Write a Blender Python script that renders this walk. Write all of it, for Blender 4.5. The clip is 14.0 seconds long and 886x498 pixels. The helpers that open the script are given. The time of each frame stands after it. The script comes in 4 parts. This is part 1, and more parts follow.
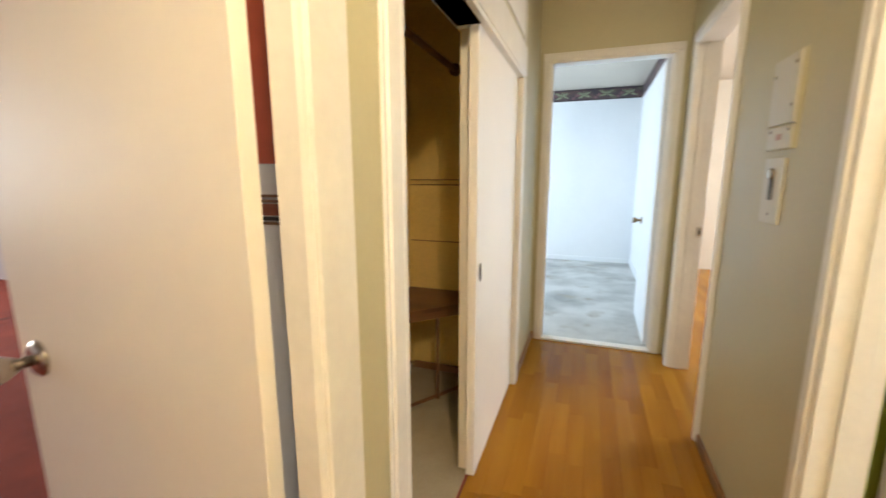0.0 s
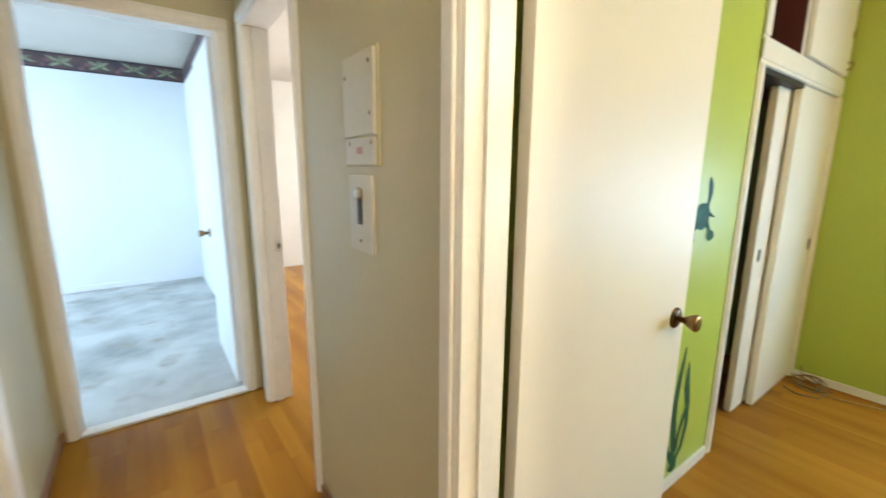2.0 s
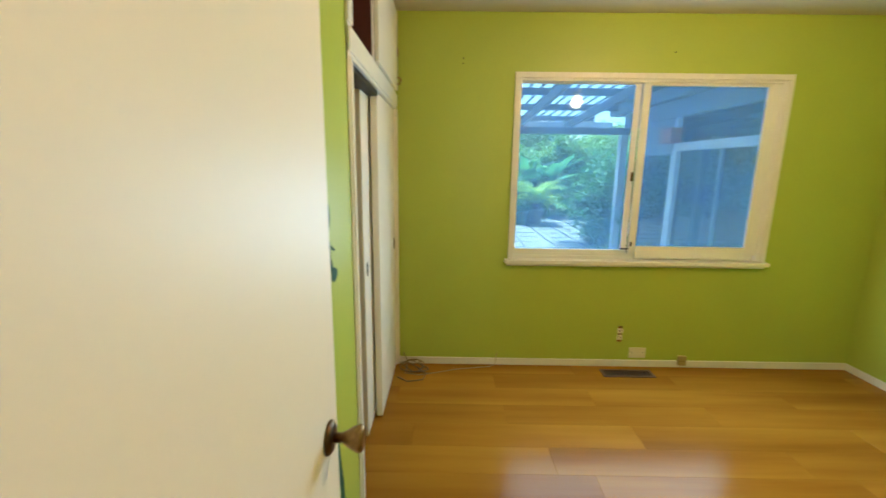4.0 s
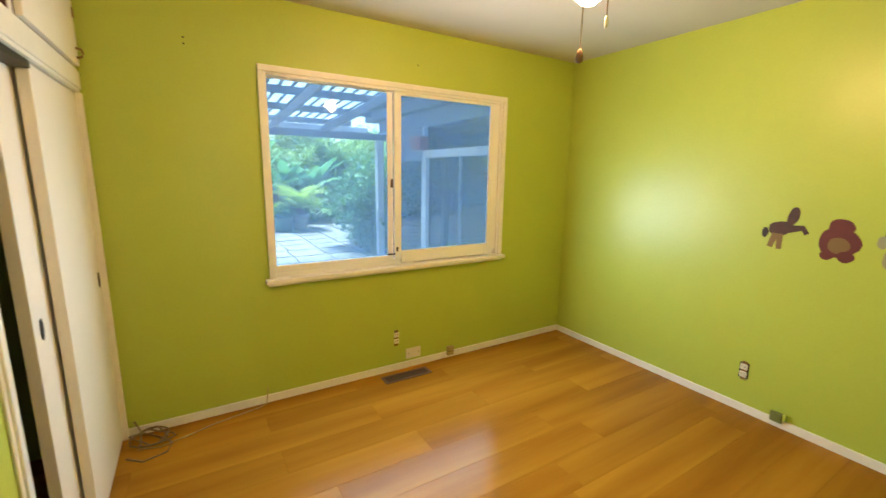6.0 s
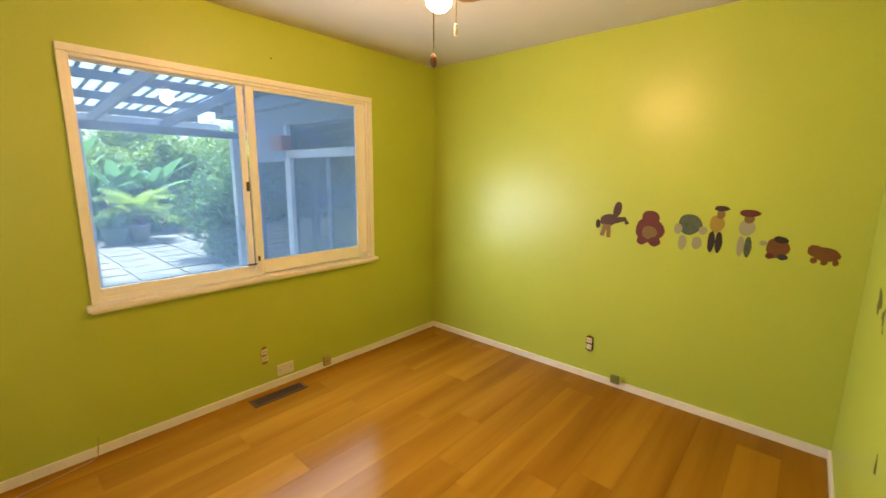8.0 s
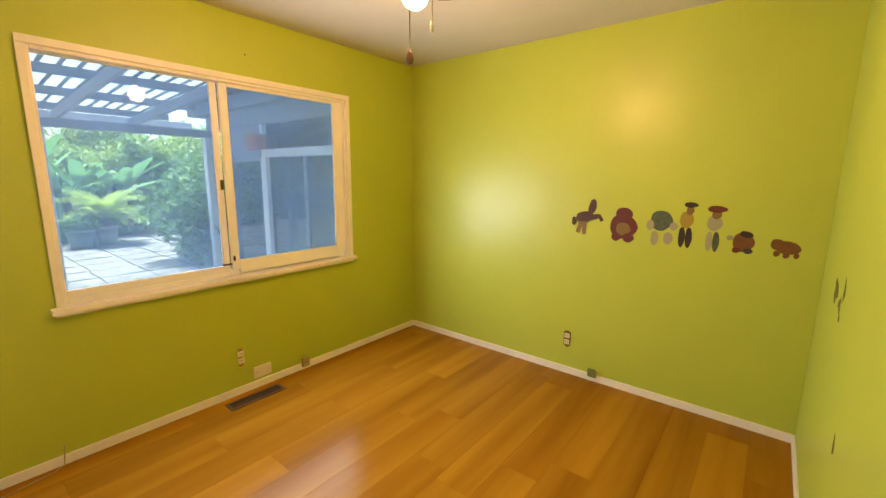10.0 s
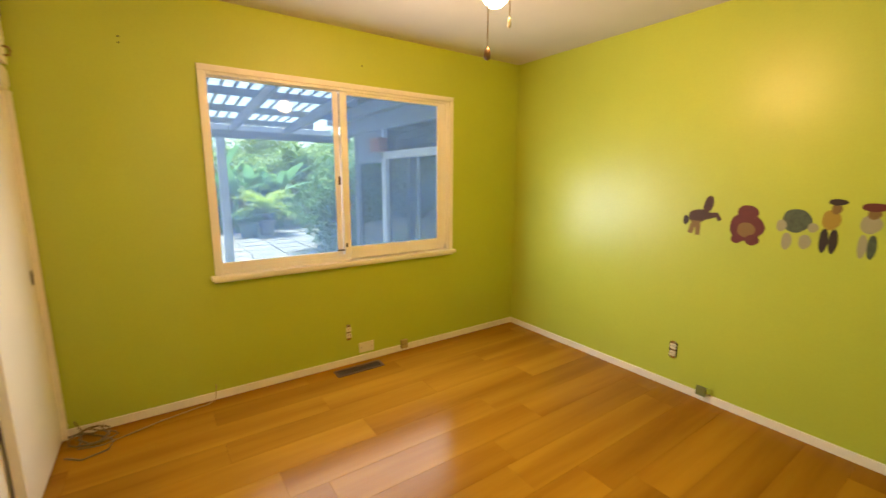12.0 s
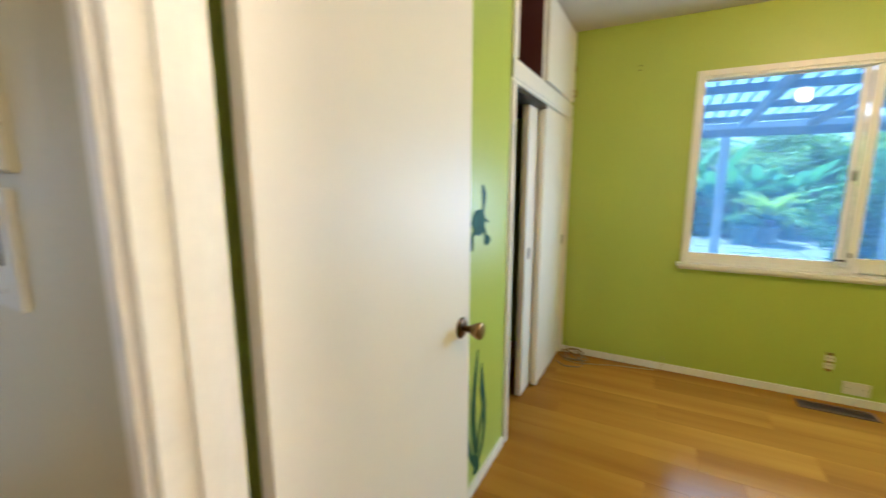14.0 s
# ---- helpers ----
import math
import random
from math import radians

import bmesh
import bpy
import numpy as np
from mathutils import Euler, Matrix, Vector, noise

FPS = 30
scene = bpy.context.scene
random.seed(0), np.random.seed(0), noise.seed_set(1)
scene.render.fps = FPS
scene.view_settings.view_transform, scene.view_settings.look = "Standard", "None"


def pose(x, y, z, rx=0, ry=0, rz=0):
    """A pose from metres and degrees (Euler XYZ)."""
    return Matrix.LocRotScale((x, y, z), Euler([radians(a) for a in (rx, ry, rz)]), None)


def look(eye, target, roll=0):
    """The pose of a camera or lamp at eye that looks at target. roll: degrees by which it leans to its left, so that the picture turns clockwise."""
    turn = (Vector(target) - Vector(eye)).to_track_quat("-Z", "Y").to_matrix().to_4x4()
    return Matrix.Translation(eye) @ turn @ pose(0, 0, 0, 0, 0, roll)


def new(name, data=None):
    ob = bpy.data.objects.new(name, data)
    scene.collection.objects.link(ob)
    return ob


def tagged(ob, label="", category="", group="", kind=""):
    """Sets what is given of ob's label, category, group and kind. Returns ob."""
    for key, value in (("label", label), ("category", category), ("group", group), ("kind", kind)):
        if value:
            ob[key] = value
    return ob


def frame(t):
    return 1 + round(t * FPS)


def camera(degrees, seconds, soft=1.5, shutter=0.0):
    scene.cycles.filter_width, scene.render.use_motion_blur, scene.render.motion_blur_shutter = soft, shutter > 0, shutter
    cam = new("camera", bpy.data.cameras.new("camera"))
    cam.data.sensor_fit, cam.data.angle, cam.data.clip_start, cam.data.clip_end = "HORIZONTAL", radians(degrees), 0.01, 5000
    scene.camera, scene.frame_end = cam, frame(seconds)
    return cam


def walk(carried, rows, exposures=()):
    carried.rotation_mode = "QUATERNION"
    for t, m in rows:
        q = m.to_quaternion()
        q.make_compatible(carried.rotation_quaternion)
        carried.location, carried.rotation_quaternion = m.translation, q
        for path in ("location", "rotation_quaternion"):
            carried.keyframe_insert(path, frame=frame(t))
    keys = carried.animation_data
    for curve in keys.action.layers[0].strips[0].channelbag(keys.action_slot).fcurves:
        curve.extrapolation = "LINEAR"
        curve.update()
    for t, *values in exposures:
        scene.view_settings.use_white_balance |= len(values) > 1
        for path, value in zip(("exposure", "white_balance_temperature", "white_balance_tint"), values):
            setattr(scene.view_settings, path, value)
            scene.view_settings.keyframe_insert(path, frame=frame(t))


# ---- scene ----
cam = camera(94.3, 14.0, soft=1.5, shutter=0.4)
PATH = [
    (0, (0.053, 0.008, 1.266), (-0.6, 1.865, 0.912), -0.1),
    (0.5, (0.011, 0.062, 1.299), (-0.137, 2.022, 0.934), -0.1),
    (1, (0.016, 0.211, 1.323), (0.332, 2.15, 0.949), 0.0),
    (1.5, (0.063, 0.395, 1.347), (0.816, 2.208, 0.965), 0.1),
    (2, (0.128, 0.585, 1.333), (1.288, 2.17, 0.955), 0.4),
    (2.5, (0.238, 0.719, 1.333), (1.746, 1.977, 0.954), 0.3),
    (3, (0.42, 0.837, 1.335), (2.19, 1.684, 0.949), 0.5),
    (3.5, (0.597, 0.898, 1.352), (2.516, 1.31, 0.969), 0.6),
    (4, (0.736, 0.925, 1.409), (2.697, 0.939, 1.015), 0.7),
    (6.5, (0.943, 0.833, 1.437), (2.528, -0.334, 1.077), 0.8),
    (7, (0.941, 0.821, 1.445), (2.432, -0.462, 1.083), 0.7),
    (7.5, (0.938, 0.808, 1.457), (2.334, -0.577, 1.093), 0.8),
    (8, (0.94, 0.805, 1.439), (2.244, -0.669, 1.084), 0.6),
    (8.5, (0.945, 0.797, 1.437), (2.165, -0.748, 1.083), 0.6),
    (11, (0.879, 0.817, 1.408), (2.146, -0.693, 1.068), 0.3),
    (11.5, (0.827, 0.798, 1.398), (2.254, -0.561, 1.055), 0.3),
    (12, (0.741, 0.737, 1.38), (2.364, -0.381, 1.037), 0.2),
    (12.5, (0.688, 0.761, 1.374), (2.488, -0.037, 1.023), 0.2),
    (13, (0.569, 0.716, 1.354), (2.515, 0.406, 1.007), 0.1),
    (13.5, (0.475, 0.662, 1.338), (2.424, 0.952, 0.996), 0.3),
    (14, (0.356, 0.625, 1.329), (2.096, 1.556, 1.0), 0.0),
]
walk(cam, [(t, look(eye, target, roll)) for t, eye, target, roll in PATH], [(0.0, 2.36, 6200, 10), (0.5, 2.44, 5400, 7), (1.0, 2.34, 5400, 5), (2.0, 2.52, 5500, 5), (3.0, 2.34, 5600, 5), (4.0, 2.14, 5900, 3), (6.5, 2.42, 7100, 18), (8.5, 2.29, 8000, 24), (11.0, 2.29, 8500, 25), (12.5, 2.33, 8200, 23), (13.0, 2.30, 6900, 21), (13.5, 2.29, 5400, 18), (14.0, 2.26, 5300, 10)])

# ---- world, sun, exposure ----
world = bpy.data.worlds.new("world")
scene.world = world
world.use_nodes = True
sky = world.node_tree.nodes.new("ShaderNodeTexSky")
sky.sky_type = "NISHITA"
sky.sun_disc = False
sky.ozone_density, sky.dust_density = 2.5, 2.0
sky.sun_elevation, sky.sun_rotation = radians(81), radians(79)
back = world.node_tree.nodes["Background"]
back.inputs["Strength"].default_value = 0.15
world.node_tree.links.new(sky.outputs["Color"], back.inputs["Color"])


def lamp(name, kind, m, energy, colour, **more):
    data = bpy.data.lights.new(name, kind)
    data.energy, data.color = energy, colour
    ob = new(name, data)
    ob.matrix_world = m
    for key, value in more.items():
        if key == "size":
            data.shape, data.size, data.size_y = "RECTANGLE", value[0], value[1]
        elif key == "radius":
            data.shadow_soft_size = value
        elif key == "angle":
            data.angle = radians(value)
    return ob


COOL = (0.72, 0.86, 1.0)
lamp("sun", "SUN", look((2.0, 0.4, 14.0), (0, 0, 0)), 5.0, (1.0, 0.95, 0.88), angle=9.0)
lamp("fan_bulb_light", "POINT", pose(2.02, -0.38, 2.062), 8.6, (1.0, 0.57, 0.24), radius=0.055)
lamp("hall_ceiling_light", "POINT", pose(0.41, -0.30, 2.24), 12.5, (1.0, 0.79, 0.52), radius=0.09)
# area lamps for daylight at the openings; the living room one is added fill
lamp("window_light_green_room", "AREA", look((3.462, -0.38, 1.07), (2.462, -0.38, 1.07)), 9.0, (0.62, 0.83, 1.0), size=(1.6, 0.60))
lamp("window_light_bedroom", "AREA", look((-2.72, 4.9, 1.45), (0, 4.9, 1.1)), 18.5, COOL, size=(1.6, 1.2))
lamp("window_light_back_room", "AREA", look((3.42, 4.2, 1.5), (1, 4.2, 1.1)), 24, (0.95, 0.93, 0.9), size=(1.4, 1.1))
lamp("fill_light_living_room", "AREA", look((-6.92, 0.5, 1.5), (-4.0, 0.5, 1.1)), 24, (1.0, 0.95, 0.88), size=(2.0, 1.3))


# ---- materials ----


def nodes_of(name):
    mat = bpy.data.materials.new(name)
    mat.use_nodes = True
    tree = mat.node_tree
    return mat, tree, tree.nodes["Principled BSDF"]


def coords(tree, scale=(1, 1, 1), which="Object"):
    tc = tree.nodes.new("ShaderNodeTexCoord")
    mp = tree.nodes.new("ShaderNodeMapping")
    mp.inputs["Scale"].default_value = scale
    tree.links.new(tc.outputs[which], mp.inputs["Vector"])
    return mp.outputs["Vector"]


def noise_of(tree, vector, scale, detail=4.0, rough=0.55):
    n = tree.nodes.new("ShaderNodeTexNoise")
    n.inputs["Scale"].default_value, n.inputs["Detail"].default_value, n.inputs["Roughness"].default_value = scale, detail, rough
    tree.links.new(vector, n.inputs["Vector"])
    return n.outputs["Fac"]


def ramp(tree, fac, stops):
    r = tree.nodes.new("ShaderNodeValToRGB")
    while len(r.color_ramp.elements) < len(stops):
        r.color_ramp.elements.new(0.5)
    for e, (p, c) in zip(r.color_ramp.elements, stops):
        e.position, e.color = p, (*c, 1)
    tree.links.new(fac, r.inputs["Fac"])
    return r.outputs["Color"]


def blend(tree, fac, a, b, mode="MIX"):
    m = tree.nodes.new("ShaderNodeMix")
    m.data_type, m.blend_type = "RGBA", mode
    for value, slot in ((fac, 0), (a, 6), (b, 7)):
        if isinstance(value, bpy.types.NodeSocket):
            tree.links.new(value, m.inputs[slot])
        else:
            m.inputs[slot].default_value = value if slot == 0 else (*value, 1)
    return m.outputs[2]


def bump(tree, shader, height, strength, distance):
    b = tree.nodes.new("ShaderNodeBump")
    b.inputs["Strength"].default_value, b.inputs["Distance"].default_value = strength, distance
    tree.links.new(height, b.inputs["Height"])
    tree.links.new(b.outputs["Normal"], shader.inputs["Normal"])


def plain(name, colour, rough=0.5, metal=0.0, vary=0.08, scale=3.0, grain=60.0, relief=0.15, depth=0.002, coat=0.0):
    """A surface of one colour with slow stains, fine grain and relief."""
    mat, tree, sh = nodes_of(name)
    v = coords(tree)
    slow, fine = noise_of(tree, v, scale, 5), noise_of(tree, v, grain, 3)
    dark = tuple(c * (1 - vary * 1.6) for c in colour)
    light = tuple(min(1, c * (1 + vary)) for c in colour)
    c = ramp(tree, slow, [(0.3, dark), (0.7, light)])
    c = blend(tree, 0.35, c, ramp(tree, fine, [(0.25, dark), (0.75, light)]))
    tree.links.new(c, sh.inputs["Base Color"])
    r = tree.nodes.new("ShaderNodeMapRange")
    r.inputs["To Min"].default_value, r.inputs["To Max"].default_value = max(0.02, rough - 0.02), min(1, rough + 0.02)
    tree.links.new(slow, r.inputs["Value"])
    tree.links.new(r.outputs["Result"], sh.inputs["Roughness"])
    sh.inputs["Metallic"].default_value, sh.inputs["Coat Weight"].default_value = metal, coat
    if relief:
        bump(tree, sh, fine, relief, depth)
    return mat


def wood(name, dark, light, rough=0.35, along="Y", stretch=14.0, object_random=0.5):
    """Straight-grained boards; each board's tone comes from its own random number."""
    mat, tree, sh = nodes_of(name)
    s = {"X": (1, stretch, stretch), "Y": (stretch, 1, stretch), "Z": (stretch, stretch, 1)}[along]
    v = coords(tree, s, "Object")
    info = tree.nodes.new("ShaderNodeObjectInfo")
    shift = tree.nodes.new("ShaderNodeVectorMath")
    shift.operation = "MULTIPLY_ADD"
    tree.links.new(v, shift.inputs[0])
    shift.inputs[1].default_value = (1, 1, 1)
    rnd = tree.nodes.new("ShaderNodeVectorMath")
    rnd.operation = "SCALE"
    rnd.inputs[0].default_value = (37.0, 53.0, 11.0)
    tree.links.new(info.outputs["Random"], rnd.inputs["Scale"])
    tree.links.new(rnd.outputs["Vector"], shift.inputs[2])
    v = shift.outputs["Vector"]
    slow, fine = noise_of(tree, v, 0.42, 2, 0.45), noise_of(tree, v, 3.2, 5, 0.6)
    mid = tuple((a + b) / 2 for a, b in zip(dark, light))
    c = ramp(tree, slow, [(0.3, dark), (0.5, mid), (0.68, light)])
    c = blend(tree, 0.14, c, ramp(tree, fine, [(0.3, dark), (0.65, light)]))
    tone = ramp(tree, info.outputs["Random"], [(0.0, (1 - 0.5 * object_random,) * 3), (1.0, (1 + 0.0 * object_random,) * 3)])
    c = blend(tree, 1.0, c, tone, "MULTIPLY")
    tree.links.new(c, sh.inputs["Base Color"])
    r = tree.nodes.new("ShaderNodeMapRange")
    r.inputs["To Min"].default_value, r.inputs["To Max"].default_value = rough - 0.015, rough + 0.035
    tree.links.new(fine, r.inputs["Value"])
    tree.links.new(r.outputs["Result"], sh.inputs["Roughness"])
    bump(tree, sh, slow, 0.02, 0.0006)
    return mat


def carpet(name, low, high, stain, stain_at=0.62):
    mat, tree, sh = nodes_of(name)
    v = coords(tree)
    slow, mid, pile = noise_of(tree, v, 2.0, 5, 0.55), noise_of(tree, v, 3.6, 4, 0.55), noise_of(tree, v, 260, 2)
    c = ramp(tree, slow, [(0.3, low), (0.6, high)])
    c = blend(tree, ramp(tree, mid, [(stain_at, (0, 0, 0)), (stain_at + 0.14, (1, 1, 1))]), c, stain)
    c = blend(tree, 0.3, c, ramp(tree, pile, [(0.3, tuple(x * 0.6 for x in low)), (0.7, high)]))
    tree.links.new(c, sh.inputs["Base Color"])
    sh.inputs["Roughness"].default_value = 0.95
    sh.inputs["Sheen Weight"].default_value = 0.03
    bump(tree, sh, pile, 0.7, 0.006)
    return mat


def leaf_mat(name, dark, light, rough=0.62):
    mat, tree, sh = nodes_of(name)
    geo = tree.nodes.new("ShaderNodeNewGeometry")
    c = ramp(tree, geo.outputs["Random Per Island"], [(0.0, dark), (1.0, light)])
    n = noise_of(tree, coords(tree), 9, 3)
    c = blend(tree, 0.3, c, ramp(tree, n, [(0.3, dark), (0.7, light)]))
    tree.links.new(c, sh.inputs["Base Color"])
    sh.inputs["Roughness"].default_value = rough
    add, tl = tree.nodes.new("ShaderNodeMixShader"), tree.nodes.new("ShaderNodeBsdfTranslucent")
    tree.links.new(c, tl.inputs["Color"])
    add.inputs[0].default_value = 0.35
    tree.links.new(sh.outputs[0], add.inputs[1])
    tree.links.new(tl.outputs[0], add.inputs[2])
    tree.links.new(add.outputs[0], tree.nodes["Material Output"].inputs["Surface"])
    return mat


def glass(name, tint=(1, 1, 1), rough=0.0, veil=0.0):
    mat, tree, sh = nodes_of(name)
    clear, gloss, mix, fr = (tree.nodes.new("ShaderNode" + k) for k in ("BsdfTransparent", "BsdfGlossy", "MixShader", "Fresnel"))
    clear.inputs["Color"].default_value = (*tint, 1)
    gloss.inputs["Roughness"].default_value = rough
    fr.inputs["IOR"].default_value = 1.6
    tree.links.new(fr.outputs[0], mix.inputs[0])
    tree.links.new(clear.outputs[0], mix.inputs[1])
    tree.links.new(gloss.outputs[0], mix.inputs[2])
    last = mix.outputs[0]
    if veil:
        # blue translucent layer that imitates glare haze over the view
        film, over = tree.nodes.new("ShaderNodeBsdfTranslucent"), tree.nodes.new("ShaderNodeMixShader")
        film.inputs["Color"].default_value = (0.32, 0.62, 1.0, 1)
        n = ramp(tree, noise_of(tree, coords(tree), 3.0, 4), [(0.3, (veil * 0.8,) * 3), (0.7, (veil * 1.2,) * 3)])
        tree.links.new(n, over.inputs[0])
        tree.links.new(last, over.inputs[1])
        tree.links.new(film.outputs[0], over.inputs[2])
        last = over.outputs[0]
    tree.links.new(last, tree.nodes["Material Output"].inputs["Surface"])
    return mat


def glow(name, colour, strength):
    mat, tree, sh = nodes_of(name)
    sh.inputs["Base Color"].default_value = (0.9, 0.88, 0.82, 1)
    sh.inputs["Emission Color"].default_value = (*colour, 1)
    sh.inputs["Emission Strength"].default_value = strength
    return mat


M_GREEN = plain("lime_wall_paint", (0.415, 0.505, 0.078), 0.36, vary=0.05, scale=1.6, grain=90, relief=0.22, depth=0.0015)
M_GREENDK = plain("painted_creature_green", (0.012, 0.078, 0.038), 0.75, vary=0.3, scale=14, grain=60)
M_HALL = plain("hall_wall_paint", (0.52, 0.47, 0.29), 0.42, vary=0.05, scale=1.4, grain=80, relief=0.2, depth=0.0015)
M_CEIL = plain("ceiling_paint", (0.58, 0.53, 0.45), 0.8, vary=0.05, scale=2.0, grain=120, relief=0.5, depth=0.004)
M_TRIM = plain("trim_enamel", (0.80, 0.77, 0.71), 0.30, vary=0.05, scale=5, grain=40, relief=0.1, depth=0.001)
M_DOOR = plain("door_enamel", (0.82, 0.77, 0.68), 0.5, vary=0.012, scale=2.2, grain=70, relief=0.03, depth=0.0006)
M_SLIDE = plain("sliding_door_enamel", (0.80, 0.76, 0.69), 0.38, vary=0.04, scale=2.2, grain=70, relief=0.1, depth=0.001)
M_BEDWALL = plain("white_wall_paint", (0.80, 0.82, 0.83), 0.6, vary=0.03, scale=1.5)
M_RED = plain("brick_red_wall_paint", (0.50, 0.10, 0.05), 0.6, vary=0.1, scale=2)
M_WAINSCOT = plain("pale_grey_wall_paint", (0.72, 0.72, 0.74), 0.55, vary=0.04)
M_TANWALL = plain("tan_wall_paint", (0.66, 0.60, 0.50), 0.55, vary=0.05)
M_CLOSET = plain("closet_ochre_paint", (0.74, 0.54, 0.18), 0.6, vary=0.12, scale=2.5)
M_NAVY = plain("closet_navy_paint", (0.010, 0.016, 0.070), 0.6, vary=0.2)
M_MAROON = plain("cupboard_maroon_paint", (0.10, 0.022, 0.016), 0.5, vary=0.2)
M_PLANK = wood("honey_laminate", (0.25, 0.100, 0.010), (0.425, 0.203, 0.022), 0.19, object_random=0.22)
M_PLANK.node_tree.nodes["Principled BSDF"].inputs["Specular IOR Level"].default_value = 0.08
M_SUBFLOOR = plain("subfloor", (0.10, 0.06, 0.03), 0.8)
M_BROWNWOOD = wood("brown_shelf_wood", (0.13, 0.06, 0.025), (0.27, 0.13, 0.05), 0.5, "X")
M_CARPET = carpet("grey_stained_carpet", (0.27, 0.275, 0.26), (0.66, 0.67, 0.64), (0.33, 0.29, 0.22), 0.57)
M_CLOSETCARPET = carpet("dingy_closet_carpet", (0.26, 0.22, 0.15), (0.44, 0.38, 0.27), (0.12, 0.09, 0.05))
M_REDCARPET = carpet("dark_red_carpet", (0.16, 0.022, 0.011), (0.32, 0.055, 0.025), (0.06, 0.012, 0.007))
M_BRASS = plain("aged_brass", (0.33, 0.20, 0.085), 0.32, 1.0, vary=0.25, scale=30, grain=120, relief=0.1)
M_BRONZE = plain("dark_bronze", (0.12, 0.07, 0.035), 0.38, 1.0, vary=0.3, scale=30)
M_NICKEL = plain("satin_nickel", (0.52, 0.47, 0.41), 0.25, 1.0, vary=0.1, scale=20)
M_DARK = plain("blackened_metal", (0.03, 0.025, 0.02), 0.5, 0.4, vary=0.3, scale=25)
M_PANEL = plain("panel_paint", (0.59, 0.555, 0.445), 0.4, vary=0.04)
M_PLATE = plain("cream_plastic", (0.72, 0.66, 0.52), 0.35, vary=0.04)
M_VINYL = plain("white_vinyl", (0.82, 0.80, 0.76), 0.32, vary=0.03)
# tint and layer put the bluish outdoor glare into the glass
M_GLASS = glass("glare_veiled_blue_window_glass", (0.76, 0.93, 1.0), veil=0.24)
M_DARKGLASS = glass("tinted_patio_glass", (0.03, 0.035, 0.04))
M_BULB = glow("lit_bulb_glass", (1.0, 0.74, 0.42), 13)
M_LAMPSHADE = glow("lit_opal_glass", (1.0, 0.80, 0.58), 3.5)
M_FANBLADE = wood("fan_blade_oak", (0.20, 0.09, 0.03), (0.38, 0.19, 0.07), 0.4, "X")
M_CABLE = plain("brown_cable", (0.20, 0.14, 0.06), 0.5)
M_LABEL = plain("faded_red_label", (0.48, 0.26, 0.21), 0.5)
M_PATIOPAINT = plain("patio_white_paint", (0.66, 0.68, 0.70), 0.6, vary=0.1, scale=4)
# the shade on the pergola timbers is put into this darker blue-grey
M_BLUEGREY = plain("shaded_blue_grey_paint", (0.22, 0.25, 0.30), 0.65, vary=0.14, scale=5)
M_PAVING = plain("pale_paving", (0.20, 0.195, 0.185), 0.85, vary=0.45, scale=2.4, grain=40, relief=0.5, depth=0.01)
M_GROUND = plain("garden_soil", (0.14, 0.11, 0.075), 0.95, vary=0.35, scale=1.2, grain=14, relief=0.8, depth=0.03)
M_FENCE = wood("grey_fence_boards", (0.10, 0.10, 0.10), (0.20, 0.19, 0.18), 0.8, "Z")
M_TERRA = plain("red_brown_birdhouse_wood", (0.46, 0.13, 0.085), 0.6, vary=0.15, scale=8)
M_TEALPOT = plain("teal_glazed_pot", (0.10, 0.19, 0.18), 0.35, vary=0.15)
M_CLAYPOT = plain("grey_concrete_pot", (0.33, 0.32, 0.31), 0.8, vary=0.15)
M_BARK = plain("bark", (0.12, 0.085, 0.055), 0.9, vary=0.3, scale=9, relief=0.8, depth=0.02)
M_LEAF = leaf_mat("shrub_leaves", (0.05, 0.14, 0.04), (0.15, 0.34, 0.10))
M_TREELEAF = leaf_mat("tree_leaves", (0.09, 0.20, 0.045), (0.32, 0.48, 0.12))
M_BANANA = leaf_mat("banana_leaves", (0.09, 0.28, 0.11), (0.20, 0.46, 0.18))
M_SAGO = leaf_mat("sago_fronds", (0.22, 0.36, 0.05), (0.42, 0.55, 0.10))
M_STUCCO = plain("house_stucco", (0.50, 0.50, 0.48), 0.85, vary=0.08, grain=50, relief=0.5, depth=0.006)
M_ROOF = plain("roof_felt", (0.09, 0.085, 0.08), 0.9, vary=0.2)


def border_mat():
    """Dark floral wallpaper border: leaves in pale green on brown-violet."""
    mat, tree, sh = nodes_of("floral_border_paper")
    v = coords(tree, (4.2, 4.2, 7.0))
    n = noise_of(tree, v, 1.3, 3, 0.6)
    w = tree.nodes.new("ShaderNodeTexVoronoi")
    w.inputs["Scale"].default_value = 1.1
    tree.links.new(v, w.inputs["Vector"])
    c = ramp(tree, n, [(0.35, (0.045, 0.035, 0.05)), (0.65, (0.13, 0.075, 0.065))])
    c = blend(tree, ramp(tree, w.outputs["Distance"], [(0.10, (1, 1, 1)), (0.30, (0, 0, 0))]), c, (0.12, 0.12, 0.08))
    tree.links.new(c, sh.inputs["Base Color"])
    sh.inputs["Roughness"].default_value = 0.6
    return mat


M_BORDER = border_mat()
M_TERRASTRIPE = plain("rust_border_band", (0.22, 0.06, 0.025), 0.6, vary=0.2, scale=12)
M_STRIPE = plain("brown_striped_border", (0.14, 0.07, 0.03), 0.6, vary=0.25, scale=12)

# ---- mesh helpers ----


